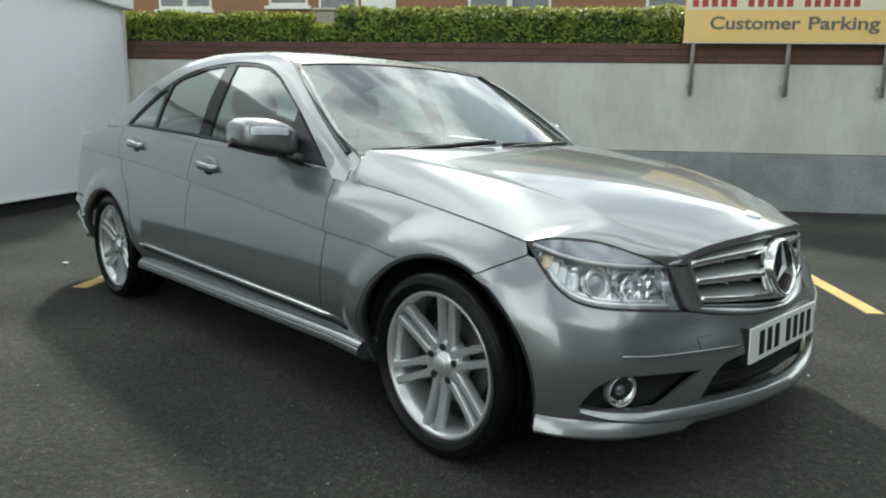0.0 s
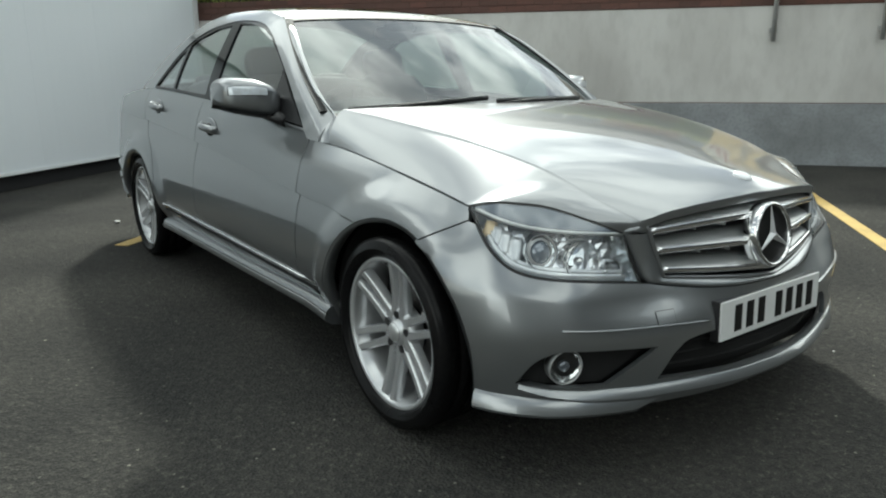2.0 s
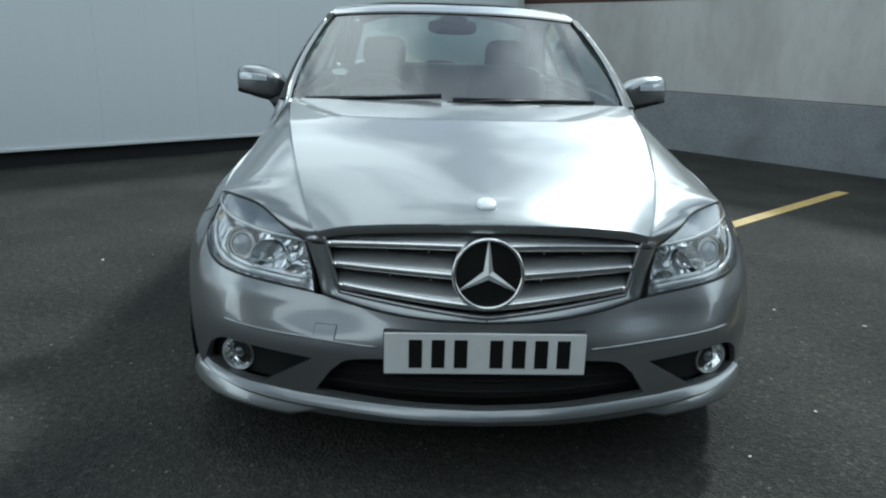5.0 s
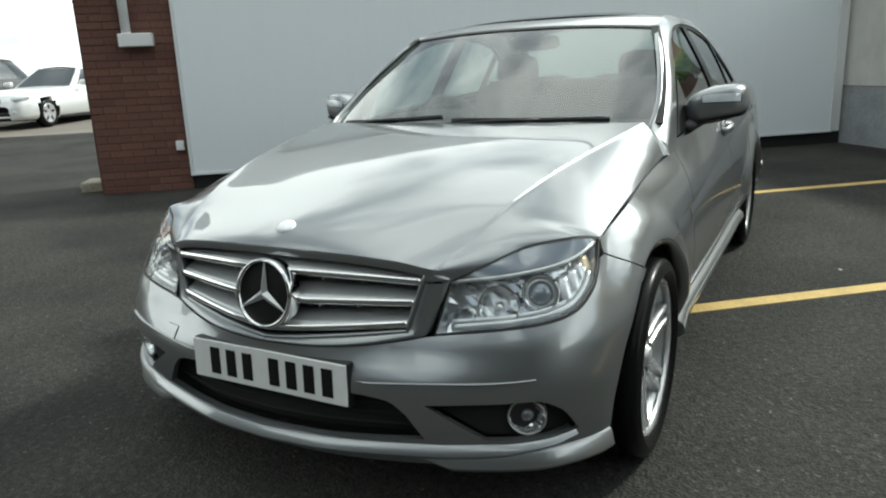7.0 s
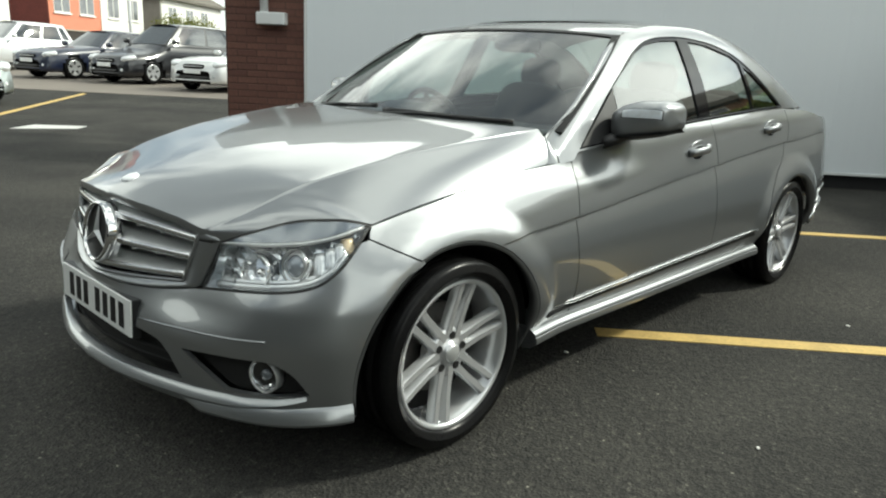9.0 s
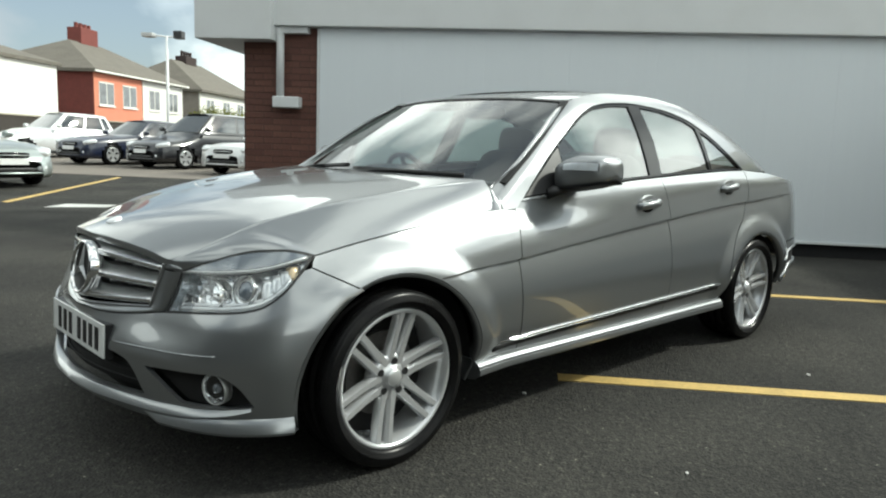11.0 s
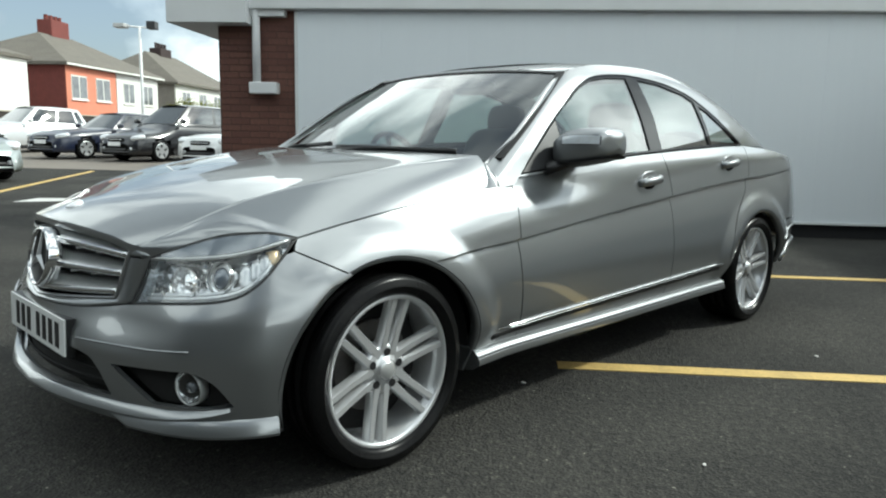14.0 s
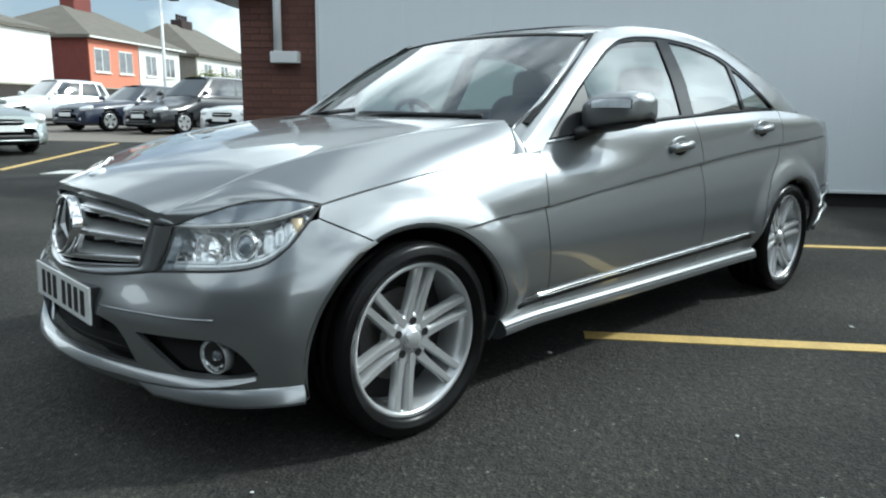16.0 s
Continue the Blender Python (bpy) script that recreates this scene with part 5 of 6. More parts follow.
# ---- the yard ----
def asphalt_material():
    m = bpy.data.materials.new("worn_asphalt")
    m.use_nodes = True
    n, l = m.node_tree.nodes, m.node_tree.links
    b = n["Principled BSDF"]
    b.inputs["Roughness"].default_value, b.inputs["Specular IOR Level"].default_value = 0.88, 0.12
    co = n.new("ShaderNodeTexCoord")

    def tex(kind, scale, **k):
        t = n.new(kind)
        t.inputs["Scale"].default_value = scale
        for key, v in k.items():
            t.inputs[key].default_value = v
        l.new(co.outputs["Object"], t.inputs["Vector"])
        return t

    def ramp(src, a, ca, c, cc):
        r = n.new("ShaderNodeValToRGB")
        e = r.color_ramp.elements
        e[0].position, e[0].color, e[1].position, e[1].color = a, (*ca, 1), c, (*cc, 1)
        l.new(src, r.inputs["Fac"])
        return r.outputs["Color"]

    def mul(a, c):
        x = n.new("ShaderNodeMix")
        x.data_type, x.blend_type = "RGBA", "MULTIPLY"
        x.inputs["Factor"].default_value = 1.0
        l.new(a, x.inputs[6])
        l.new(c, x.inputs[7])
        return x.outputs[2]

    stones, fine, patch, specks = tex("ShaderNodeTexVoronoi", 95.0), tex("ShaderNodeTexNoise", 210.0, Detail=4), tex("ShaderNodeTexNoise", 0.9, Detail=8), tex("ShaderNodeTexVoronoi", 11.0)
    base = ramp(fine.outputs["Fac"], 0.34, (0.024, 0.024, 0.024), 0.70, (0.086, 0.085, 0.080))
    tone = ramp(patch.outputs["Fac"], 0.36, (0.62, 0.62, 0.62), 0.66, (1.10, 1.08, 1.03))
    mottle = ramp(tex("ShaderNodeTexNoise", 34.0, Detail=5, Roughness=0.7).outputs["Fac"], 0.36, (0.70, 0.71, 0.72), 0.64, (1.33, 1.32, 1.28))
    chip = ramp(stones.outputs["Color"], 0.72, (0.90, 0.90, 0.90), 0.98, (1.75, 1.72, 1.64))
    dot = ramp(specks.outputs["Distance"], 0.045, (4.4, 4.3, 4.0), 0.06, (1, 1, 1))
    l.new(mul(mul(mul(mul(base, tone), mottle), chip), dot), b.inputs["Base Color"])
    p = n.new("ShaderNodeBump")
    p.inputs["Strength"].default_value, p.inputs["Distance"].default_value = 0.85, 0.006
    l.new(stones.outputs["Distance"], p.inputs["Height"])
    l.new(p.outputs["Normal"], b.inputs["Normal"])
    return m


ASPHALT = asphalt_material()
YELLOW = material("worn_yellow_paint", (0.60, 0.42, 0.14), 0.7, grain=0.3, grain_scale=70, stain=0.35, stain_scale=5, dark=(0.16, 0.12, 0.05), bump=0.001)
APRON = material("pale_worn_concrete", (0.19, 0.165, 0.14), 0.9, grain=0.35, grain_scale=25, stain=0.6, stain_scale=0.5, dark=(0.10, 0.09, 0.08), bump=0.002, bump_scale=60)
WHITE_LINE = material("worn_white_paint", (0.6, 0.6, 0.58), 0.7, grain=0.5, grain_scale=60, dark=(0.2, 0.2, 0.2))
CLADDING = material("pale_grey_cladding", (0.83, 0.87, 0.90), 0.5, stain=0.07, stain_scale=1.2, grain=0.03, grain_scale=6, dark=(0.70, 0.74, 0.775), stretch=(1, 12, 0.25))
WHITE = material("white_painted_metal", (0.78, 0.79, 0.79), 0.45, stain=0.2, stain_scale=2.0, dark=(0.6, 0.6, 0.58))
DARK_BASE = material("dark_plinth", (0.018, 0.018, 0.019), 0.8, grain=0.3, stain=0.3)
CLOSING = material("unseen_block_grey", (0.082, 0.086, 0.092), 0.9, grain=0.3, grain_scale=8, stain=0.5, stain_scale=0.6, dark=(0.05, 0.052, 0.056))
BRICK = material("red_brown_brick", (0.165, 0.078, 0.056), 0.85, grain=0.35, grain_scale=55, each=0.55, dark=(0.085, 0.035, 0.030), bump=0.002, bump_scale=90)
COPING = material("weathered_red_brick", (0.155, 0.072, 0.056), 0.85, grain=0.4, grain_scale=45, stain=0.4, stain_scale=3, each=0.7, dark=(0.075, 0.048, 0.040), bump=0.002, bump_scale=80)
MORTAR = material("red_brown_mortar", (0.105, 0.056, 0.045), 0.95, grain=0.4, grain_scale=120, bump=0.001)
RENDER = material("grey_render", (0.64, 0.63, 0.60), 0.9, grain=0.16, grain_scale=12, stain=0.6, stain_scale=1.5, dark=(0.41, 0.395, 0.37), stretch=(1, 1, 0.45), bump=0.004, bump_scale=45)
PLINTH = material("grey_painted_plinth", (0.33, 0.345, 0.36), 0.85, grain=0.3, grain_scale=30, stain=0.6, stain_scale=2.4, dark=(0.16, 0.165, 0.165), bump=0.003, bump_scale=40)
LEAF = material("privet_leaf", (0.22, 0.28, 0.055), 0.5, each=0.0, grain=0.75, grain_scale=7, dark=(0.050, 0.085, 0.018), spec=0.3)
BACKLIT_TIPS = material("backlit_privet_leaf", (0.42, 0.44, 0.10), 0.5, grain=0.6, grain_scale=8, dark=(0.16, 0.20, 0.04), spec=0.3)
HEDGE_SHADE = material("shaded_leaf_fill", (0.035, 0.055, 0.014), 0.9, grain=0.6, grain_scale=18, bump=0.01, bump_scale=25)
TWIG = material("twig", (0.05, 0.04, 0.03), 0.9, grain=0.4)
SIGN = material("yellow_sign_board", (0.88, 0.62, 0.22), 0.45, stain=0.2, stain_scale=4, dark=(0.66, 0.56, 0.30))
SIGN_RED = material("red_sign_marks", (0.42, 0.06, 0.04), 0.5, grain=0.1)
SIGN_PALE = material("cream_sign_paint", (0.80, 0.74, 0.58), 0.5, stain=0.2, stain_scale=4, dark=(0.68, 0.60, 0.44))
SIGN_GREY = material("grey_sign_letters", (0.16, 0.15, 0.13), 0.5, grain=0.1)
SCRAP = material("white_scrap", (0.70, 0.69, 0.66), 0.8, grain=0.3, grain_scale=80)
GALV = material("galvanised_post", (0.46, 0.46, 0.45), 0.45, 0.5, grain=0.3, grain_scale=40, dark=(0.3, 0.3, 0.3))
STONE = material("pale_stone", (0.42, 0.38, 0.30), 0.9, grain=0.4, grain_scale=30, stain=0.3)


def setting(name, data, mat, label, category, smooth=False, m=None):
    ob = part(name, data, mat, None, smooth=smooth, m=m or YARD)
    return tagged(ob, label, category, kind="structure")


def rise(p):
    """The yard climbs gently away from the brick pier."""
    return 0.018 * min(max(-7.0 - p, 0.0), 28.0)


def slabs(name, quads, z, h, mat, label, category):
    """Thin painted markings: a list of corner lists on the ground."""
    for q in quads:
        bm = bmesh.new()
        lo, hi = [bm.verts.new((a, b, z + rise(a))) for a, b in q], [bm.verts.new((a, b, z + rise(a) + h)) for a, b in q]
        bm.faces.new(hi)
        for i in range(len(q)):
            bm.faces.new((lo[i], lo[(i + 1) % len(q)], hi[(i + 1) % len(q)], hi[i]))
        setting(name, bm, mat, label, category)


GROUND_P = [-300, -200, -120, -80, -60, -45, -35, -30, -25, -22, -20, -18, -16, -14, -12, -10, -8.5, -7, -5, -2, 2, 6, 12, 20, 40, 80, 150, 300]
ground_rows = [[(p, q, rise(p)) for q in np.linspace(-300, 300, 31)] for p in GROUND_P]
setting("ground", grid(ground_rows), ASPHALT, "dark worn asphalt yard with fine stone grain", "ground")
slabs("parking_line", [[(p - 0.05, a), (p + 0.05, a), (p + 0.05, b), (p - 0.05, b)] for p, a, b in ((1.764, 1.45, 5.9), (-0.535, 1.26, 5.3), (-3.013, 1.25, 5.3))], 0.0, 0.004, YELLOW, "worn yellow parking bay line on asphalt", "parking line")
slabs("parking_line", [[(-7.38, -6.95), (-7.32, -6.80), (-13.1, -8.36), (-13.2, -8.52)]], 0.0, 0.004, YELLOW, "worn yellow line in the far yard", "parking line")
slabs("apron", [[(-13.5, -2.0), (-34.0, -2.0), (-34.0, -23.7), (-13.7, -23.7)]], 0.0, 0.006, APRON, "pale worn concrete apron under the parked cars", "ground")
slabs("road_mark", [[(-6.95, -5.95), (-7.50, -5.95), (-7.62, -5.22), (-7.30, -5.18)]], 0.0, 0.004, WHITE_LINE, "worn white paint mark on asphalt", "road mark")

# white cladding with its plinth and fascia
P0, Q0, Q1 = -5.54, -1.41, 6.33
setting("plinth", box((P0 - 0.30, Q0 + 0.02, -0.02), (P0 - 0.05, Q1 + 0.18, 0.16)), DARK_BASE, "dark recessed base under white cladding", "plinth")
wall = setting("wall_cladding", box((P0 - 0.30, Q0, 0.155), (P0 - 0.03, Q1 + 0.15, 3.2)), WHITE, "pale blue-grey metal cladding wall", "wall")
k, n_boards = 0, 8
for i in range(n_boards):
    a = Q0 + 0.02 + (Q1 - Q0 - 0.04) * i / n_boards
    b = Q0 + 0.02 + (Q1 - Q0 - 0.04) * (i + 1) / n_boards
    part("cladding_board", box((P0 - 0.03, a + 0.0004, 0.178), (P0, b - 0.0004, 2.40), 0.0008, 1), CLADDING, wall)
part("bottom_trim", box((P0 - 0.032, Q0, 0.149), (P0 + 0.012, Q1, 0.178), 0.003), WHITE, wall, "white bottom trim")
part("edge_trim", box((P0 - 0.032, Q0 - 0.01, 0.149), (P0 + 0.010, Q0 + 0.018, 2.40), 0.003), WHITE, wall, "white edge trim")
part("edge_trim", box((P0 - 0.032, Q1 - 0.018, 0.149), (P0 + 0.010, Q1 + 0.01, 2.40), 0.003), WHITE, wall, "white edge trim")
setting("fascia", box((P0 - 0.6, Q0 - 0.6, 2.405), (P0 + 0.10, Q1 + 0.15, 3.1), 0.01), WHITE, "white fascia over the cladding", "fascia")
setting("canopy_edge", box((P0 - 1.9, Q0 - 1.42, 2.235), (P0 + 0.20, Q0 - 0.50, 2.85), 0.01), WHITE, "white canopy edge over brick pier", "canopy")

# retaining wall
WQ = 6.512
setting("wall_retaining", box((-9.0, WQ + 0.03, -0.05), (16.0, WQ + 0.40, 1.795)), RENDER, "grey rendered retaining wall", "wall")
setting("wall_plinth", box((-9.0, WQ - 0.004, -0.05), (16.0, WQ + 0.03, 0.706), 0.006), PLINTH, "grey painted lower band of the wall", "wall")
setting("trim", box((-9.0, WQ + 0.022, 0.704), (16.0, WQ + 0.038, 0.716), 0.003, 1), MORTAR, "dark weathered joint over the painted band", "trim")
band = setting("brick_band", box((-9.0, WQ + 0.0245, 1.790), (16.0, WQ + 0.36, 2.020)), MORTAR, "weathered red brick coping on the wall", "brick band")

# unseen dark block, added to darken what the car's nose reflects
setting("wall_opposite", box((14.0, -30.0, -0.05), (20.0, WQ - 0.02, 8.5), 0.02), DARK_BASE, "unseen dark block added to darken reflections ahead of the car", "wall")

# unseen grey block, added to keep low sky off bumper and ground
setting("wall_side", box((-3.0, -22.0, -0.05), (13.98, -16.0, 7.0), 0.02), CLOSING, "unseen grey block added to keep low sky off the car's nose", "wall")
setting("pier_head", box((P0 - 0.88, Q0 - 0.498, 2.243), (P0 - 0.05, Q0 + 0.05, 2.403), 0.004), BRICK, "dark brick head of the pier under the fascia", "pier")
# brick pier with a white downpipe
pier = setting("brick_pier", box((P0 - 0.90, -2.327, -0.05), (P0 - 0.047, Q0 + 0.0, 2.24)), MORTAR, "dark red brick pier", "pier")
pipe = thing("downpipe", "white rainwater pipe with square foot on brick pier", "pipe", m=YARD)
part("pipe_shaft", sweep([(P0 + 0.02, -1.86, 1.56), (P0 + 0.02, -1.86, 2.6)], round_section(0.046, 12), up=(1, 0, 0)), WHITE, pipe, smooth=True)
part("pipe_shoe", box((P0 - 0.05, -1.935, 1.475), (P0 + 0.09, -1.615, 1.605), 0.012), WHITE, pipe)
part("pipe_bracket", box((P0 - 0.05, -1.97, 2.33), (P0 + 0.05, -1.52, 2.405), 0.006), WHITE, pipe)
sock = thing("wall_box", "small white box on the brick pier", "wall box", m=YARD)
part("box_body", box((P0 - 0.06, -1.535, 0.42), (P0 + 0.0, -1.455, 0.52), 0.008), WHITE, sock)
part("box_lid", box((P0 + 0.0, -1.528, 0.428), (P0 + 0.006, -1.462, 0.512), 0.003), WHITE, sock)
stone = thing("kerb_stone", "pale stone block at the pier's foot", "stone", m=YARD)
part("block", box((P0 - 0.75, -2.62, -0.02), (P0 - 0.35, -2.31, 0.10), 0.02), STONE, stone)

# scraps lying on the asphalt
def scrap(x, y, turn, size):
    it = thing("litter_scrap", "small white scrap of litter on asphalt", "litter", "scraps on the asphalt", pose(x, y, 0.004, 0, 0, turn))
    bm = bmesh.new()
    bmesh.ops.create_icosphere(bm, subdivisions=1, radius=size)
    for v in bm.verts:
        v.co = Vector((v.co.x * (1.0 + 0.3 * noise.noise(v.co * 60)), v.co.y * 0.7, v.co.z * 0.35 + size * 0.2))
    part("scrap", bm, SCRAP, it)


for x, y, turn, size in ((-3.92, -0.81, 10, 0.030), (-1.36, -1.85, 40, 0.012), (-0.52, 1.87, 70, 0.011), (0.27, 1.20, 15, 0.008), (-0.90, 0.68, 95, 0.013), (-0.72, 1.55, 30, 0.009), (-2.26, 1.40, 60, 0.013), (0.55, 0.84, 120, 0.007)):
    scrap(x, y, turn, size)

# sign over the wall
sign = thing("parking_sign", "yellow parking sign board on three galvanised posts", "sign", m=YARD)
part("board", box((1.585, WQ - 0.10, 2.03), (5.20, WQ - 0.075, 2.74), 0.004), SIGN, sign)
part("board_frame", box((1.575, WQ - 0.098, 2.020), (5.21, WQ - 0.078, 2.034), 0.002), WHITE, sign)
for p in (1.715, 2.83, 3.945, 5.06):
    part("post", sweep([(p, WQ - 0.045, 1.40), (p, WQ - 0.045, 2.70)], round_section(0.026, 12), up=(0, 1, 0)), GALV, sign, smooth=True)
    part("post_clamp", box((p - 0.04, WQ - 0.03, 1.50), (p + 0.04, WQ + 0.031, 1.55), 0.004), GALV, sign)


def letters(name, body, size, width, mat, parent, m):
    cu = bpy.data.curves.new(name, "FONT")
    cu.body, cu.size, cu.extrude, cu.offset = body, size, 0.002, 0.0042
    tmp = bpy.data.objects.new(name, cu)
    scene.collection.objects.link(tmp)
    me = bpy.data.meshes.new_from_object(tmp.evaluated_get(bpy.context.evaluated_depsgraph_get()))
    bpy.data.objects.remove(tmp)
    xs = [v.co.x for v in me.vertices]
    k = width / (max(xs) - min(xs))
    for v in me.vertices:
        v.co.x = (v.co.x - min(xs)) * k
    me.materials.clear()
    me.materials.append(mat)
    return part(name, me, mat, parent, m=m)


for word, at, wide in (("Customer", 1.88, 1.035), ("Parking", 3.01, 0.80)):
    letters("lettering", word, 0.205, wide, SIGN_GREY, sign, Matrix.Translation((at, WQ - 0.1025, 2.185)) @ Euler((radians(90), 0, 0)).to_matrix().to_4x4())
part("pale_band", box((1.60, WQ - 0.1024, 2.405), (5.19, WQ - 0.0995, 2.725), 0.001), SIGN_PALE, sign, "cream upper half")
a = 1.66
for count in (5, 5, 6):
    for k in range(count):
        part("red_bar", box((a, WQ - 0.104, 2.44), (a + 0.070, WQ - 0.100, 2.56)), SIGN_RED, sign)
        a += 0.110
    a += 0.090


# hedge: twigs and thousands of small leaves
def hedge(name, p0, p1, q0, q1, z0, z1, count, seed):
    rng = np.random.default_rng(seed)
    verts, faces = [], []
    for _ in range(count):
        p, q = rng.uniform(p0, p1), rng.uniform(q0, q1)
        top = z1 + 0.05 * noise.noise(Vector((p * 1.7, q, seed))) + 0.03 * noise.noise(Vector((p * 6, q * 3, 4.0)))
        z = z0 + (top - z0) * rng.uniform(0, 1) ** 0.7
        if rng.uniform() < 0.6:
            q = q0 + abs(rng.normal(0, 0.05)) + 0.04 * noise.noise(Vector((p * 3, z * 4, 1.0)))
        s = rng.uniform(0.020, 0.044)
        d = Vector(rng.normal(0, 1, 3)).normalized()
        e = d.orthogonal().normalized()
        c = Vector((p, q, z))
        k = len(verts)
        verts += [c - d * s, c + e * s * 0.5 + d * s * 0.1, c + d * s * 1.1, c - e * s * 0.5 + d * s * 0.1]
        faces.append((k, k + 1, k + 2, k + 3))
    # top leaves get a paler, yellower colour that imitates sun from behind
    tops = [q for q in faces if verts[q[0]].z > z1 - 0.075]
    rest = [q for q in faces if verts[q[0]].z <= z1 - 0.075]
    for nm, fs, mat, label in ((name, rest, LEAF, "clipped green privet hedge"), (name + "_tips", tops, BACKLIT_TIPS, "yellow-green tips of the hedge, backlight put into the colour")):
        vs = [tuple(verts[i]) for q in fs for i in q]
        tagged(part(nm, (vs, [tuple(range(4 * i, 4 * i + 4)) for i in range(len(fs))]), mat, None, m=YARD), label, "hedge", kind="stuff")


hedge("hedge", -9.0, -3.05, WQ + 0.10, WQ + 0.75, 2.02, 2.40, 15000, 3)
hedge("hedge", -3.08, -2.76, WQ + 0.04, WQ + 0.16, 2.02, 2.27, 520, 8)
hedge("hedge", -2.75, 8.0, WQ + 0.10, WQ + 0.75, 2.02, 2.47, 28000, 5)
# solid fill; the shade between the leaves is in its dark colour
setting("hedge_core", box((-9.0, WQ + 0.14, 2.02), (8.0, WQ + 0.62, 2.34)), HEDGE_SHADE, "dark green fill, shade inside the hedge put into its colour", "hedge")
gate_post = thing("gate_post", "pale stone post between hedges", "post", m=YARD)
part("shaft", box((-3.06, WQ + 0.13, 2.0), (-2.79, WQ + 0.40, 2.42), 0.015), STONE, gate_post)
part("cap", box((-3.08, WQ + 0.11, 2.42), (-2.77, WQ + 0.42, 2.46), 0.015), STONE, gate_post)

# raised bank behind the wall
setting("bank", box((-30.0, WQ + 0.38, -0.05), (30.0, WQ + 60, 2.0)), TWIG, "earth bank behind the wall", "ground")


# ---- parked cars across the yard ----
CAR_GLASS = material("dark_car_glass", (0.03, 0.036, 0.040), 0.05, grain=0.1, grain_scale=10, spec=0.9, coat=1.0)
PALE_LAMP = material("pale_lamp", (0.75, 0.77, 0.78), 0.15, 0.3, grain=0.2, grain_scale=40)


def parked_car(label, tone, m, length=4.4, width=1.80, height=1.46, nose=1.05, boxy=0.0, rim=SATIN, metal=0.35):
    """A car seen across the yard: origin at the front axle's middle on the ground, nose along +x."""
    paint = material("parked_car_paint", tone, 0.30, metal, grain=0.08, grain_scale=500, coat=0.6)
    it = thing("parked_car", label, "car", "cars parked across the yard", m)
    w, back = width / 2, -(length - 0.85)
    belt = height * 0.64
    xs = [0.85, 0.83, 0.72, 0.45, 0.0, -0.5, -nose, -1.9, -2.7, back + 0.45, back + 0.1, back]
    top = [0.50, 0.62, 0.70, 0.78, 0.85, belt * 0.95, belt, belt + 0.02, belt + 0.04, belt + 0.03, belt - 0.05, belt - 0.30]
    wide = [0.60, 0.74, 0.88, 0.96, 1.0, 1.0, 1.0, 1.0, 1.0, 0.97, 0.90, 0.80]
    fx_, fw = pch([-x for x in xs], top), pch([-x for x in xs], wide)
    rows = []
    for x in np.linspace(0.85, back, 46):
        t, k = float(fx_(-x)), float(fw(-x)) * w
        r = []
        for a in np.linspace(0, 1, 12):
            s = [(0.90, 0.22), (0.97, 0.30), (1.0, 0.42), (1.0, 0.55), (0.985, 0.68), (0.97, 0.80), (0.94, 0.90), (0.88, 0.96), (0.78, 0.985), (0.55, 1.0), (0.28, 1.01), (0.0, 1.015)]
            q, h = s[int(round(a * 11))]
            r.append((x, k * q, max(t * h, 0.20)))
        rows.append(r + [(x_, -y_, z_) for x_, y_, z_ in reversed(r[:-1])])
    v, f = grid(rows)
    # wheel arches: drop the faces inside them
    keep = []
    for q in f:
        c = np.mean([v[i] for i in q], 0)
        hit = any(math.hypot(c[0] - ax_, c[2] - 0.32) < 0.36 and abs(c[1]) > 0.6 for ax_ in (0.0, back + 0.80))
        if not hit:
            keep.append(q)
    part("body", (v, keep), paint, it, smooth=True)
    part("underbody", box((back + 0.1, -w * 0.86, 0.18), (0.72, w * 0.86, 0.55), 0.05), LINER, it)
    roof0, roof1 = -nose - 0.72 + 0.1 * boxy, back + 0.75 - 0.35 * boxy
    base0, base1 = -nose + 0.02, back + 0.22
    def section(t, z):
        x0, x1 = base0 + (roof0 - base0) * z, base1 + (roof1 - base1) * z
        return x0 + (x1 - x0) * t
    rows = []
    for z in np.linspace(0, 1, 8):
        k = w * (0.90 - 0.20 * z - 0.06 * z * z)
        hh = belt - 0.03 + (height - belt) * (z * 0.94)
        ring = [(section(0, z), y, hh) for y in np.linspace(-k * 0.92, k * 0.92, 8)] + [(section(t, z), k * (1 - 0.12 * abs(2 * t - 1) ** 4), hh) for t in np.linspace(0.04, 0.96, 14)] + [(section(1, z), y, hh) for y in np.linspace(k * 0.88, -k * 0.88, 8)] + [(section(t, z), -k * (1 - 0.12 * abs(2 * t - 1) ** 4), hh) for t in np.linspace(0.96, 0.04, 14)]
        rows.append(ring)
    part("glasshouse", grid(rows, True), paint, it, smooth=True)

    def pane(name, t0, t1, z0, z1, s, lean=0.0):
        """A side window set into the glasshouse."""
        rows = []
        for z in np.linspace(z0, z1, 5):
            k = w * (0.90 - 0.20 * z - 0.06 * z * z)
            rows.append([(section(t + lean * (z - z0), z), s * (k * (1 - 0.12 * abs(2 * t - 1) ** 4) + 0.006), belt - 0.03 + (height - belt) * z * 0.94) for t in np.linspace(t0, t1, 7)])
        part(name, grid(rows), CAR_GLASS, it, "dark side glass", True)

    for s in (1, -1):
        pane("front_window", 0.085, 0.465, 0.10, 0.90, s)
        pane("rear_window", 0.500, 0.800, 0.10, 0.90, s)
        pane("quarter_window", 0.825, 0.930, 0.14, 0.84, s)
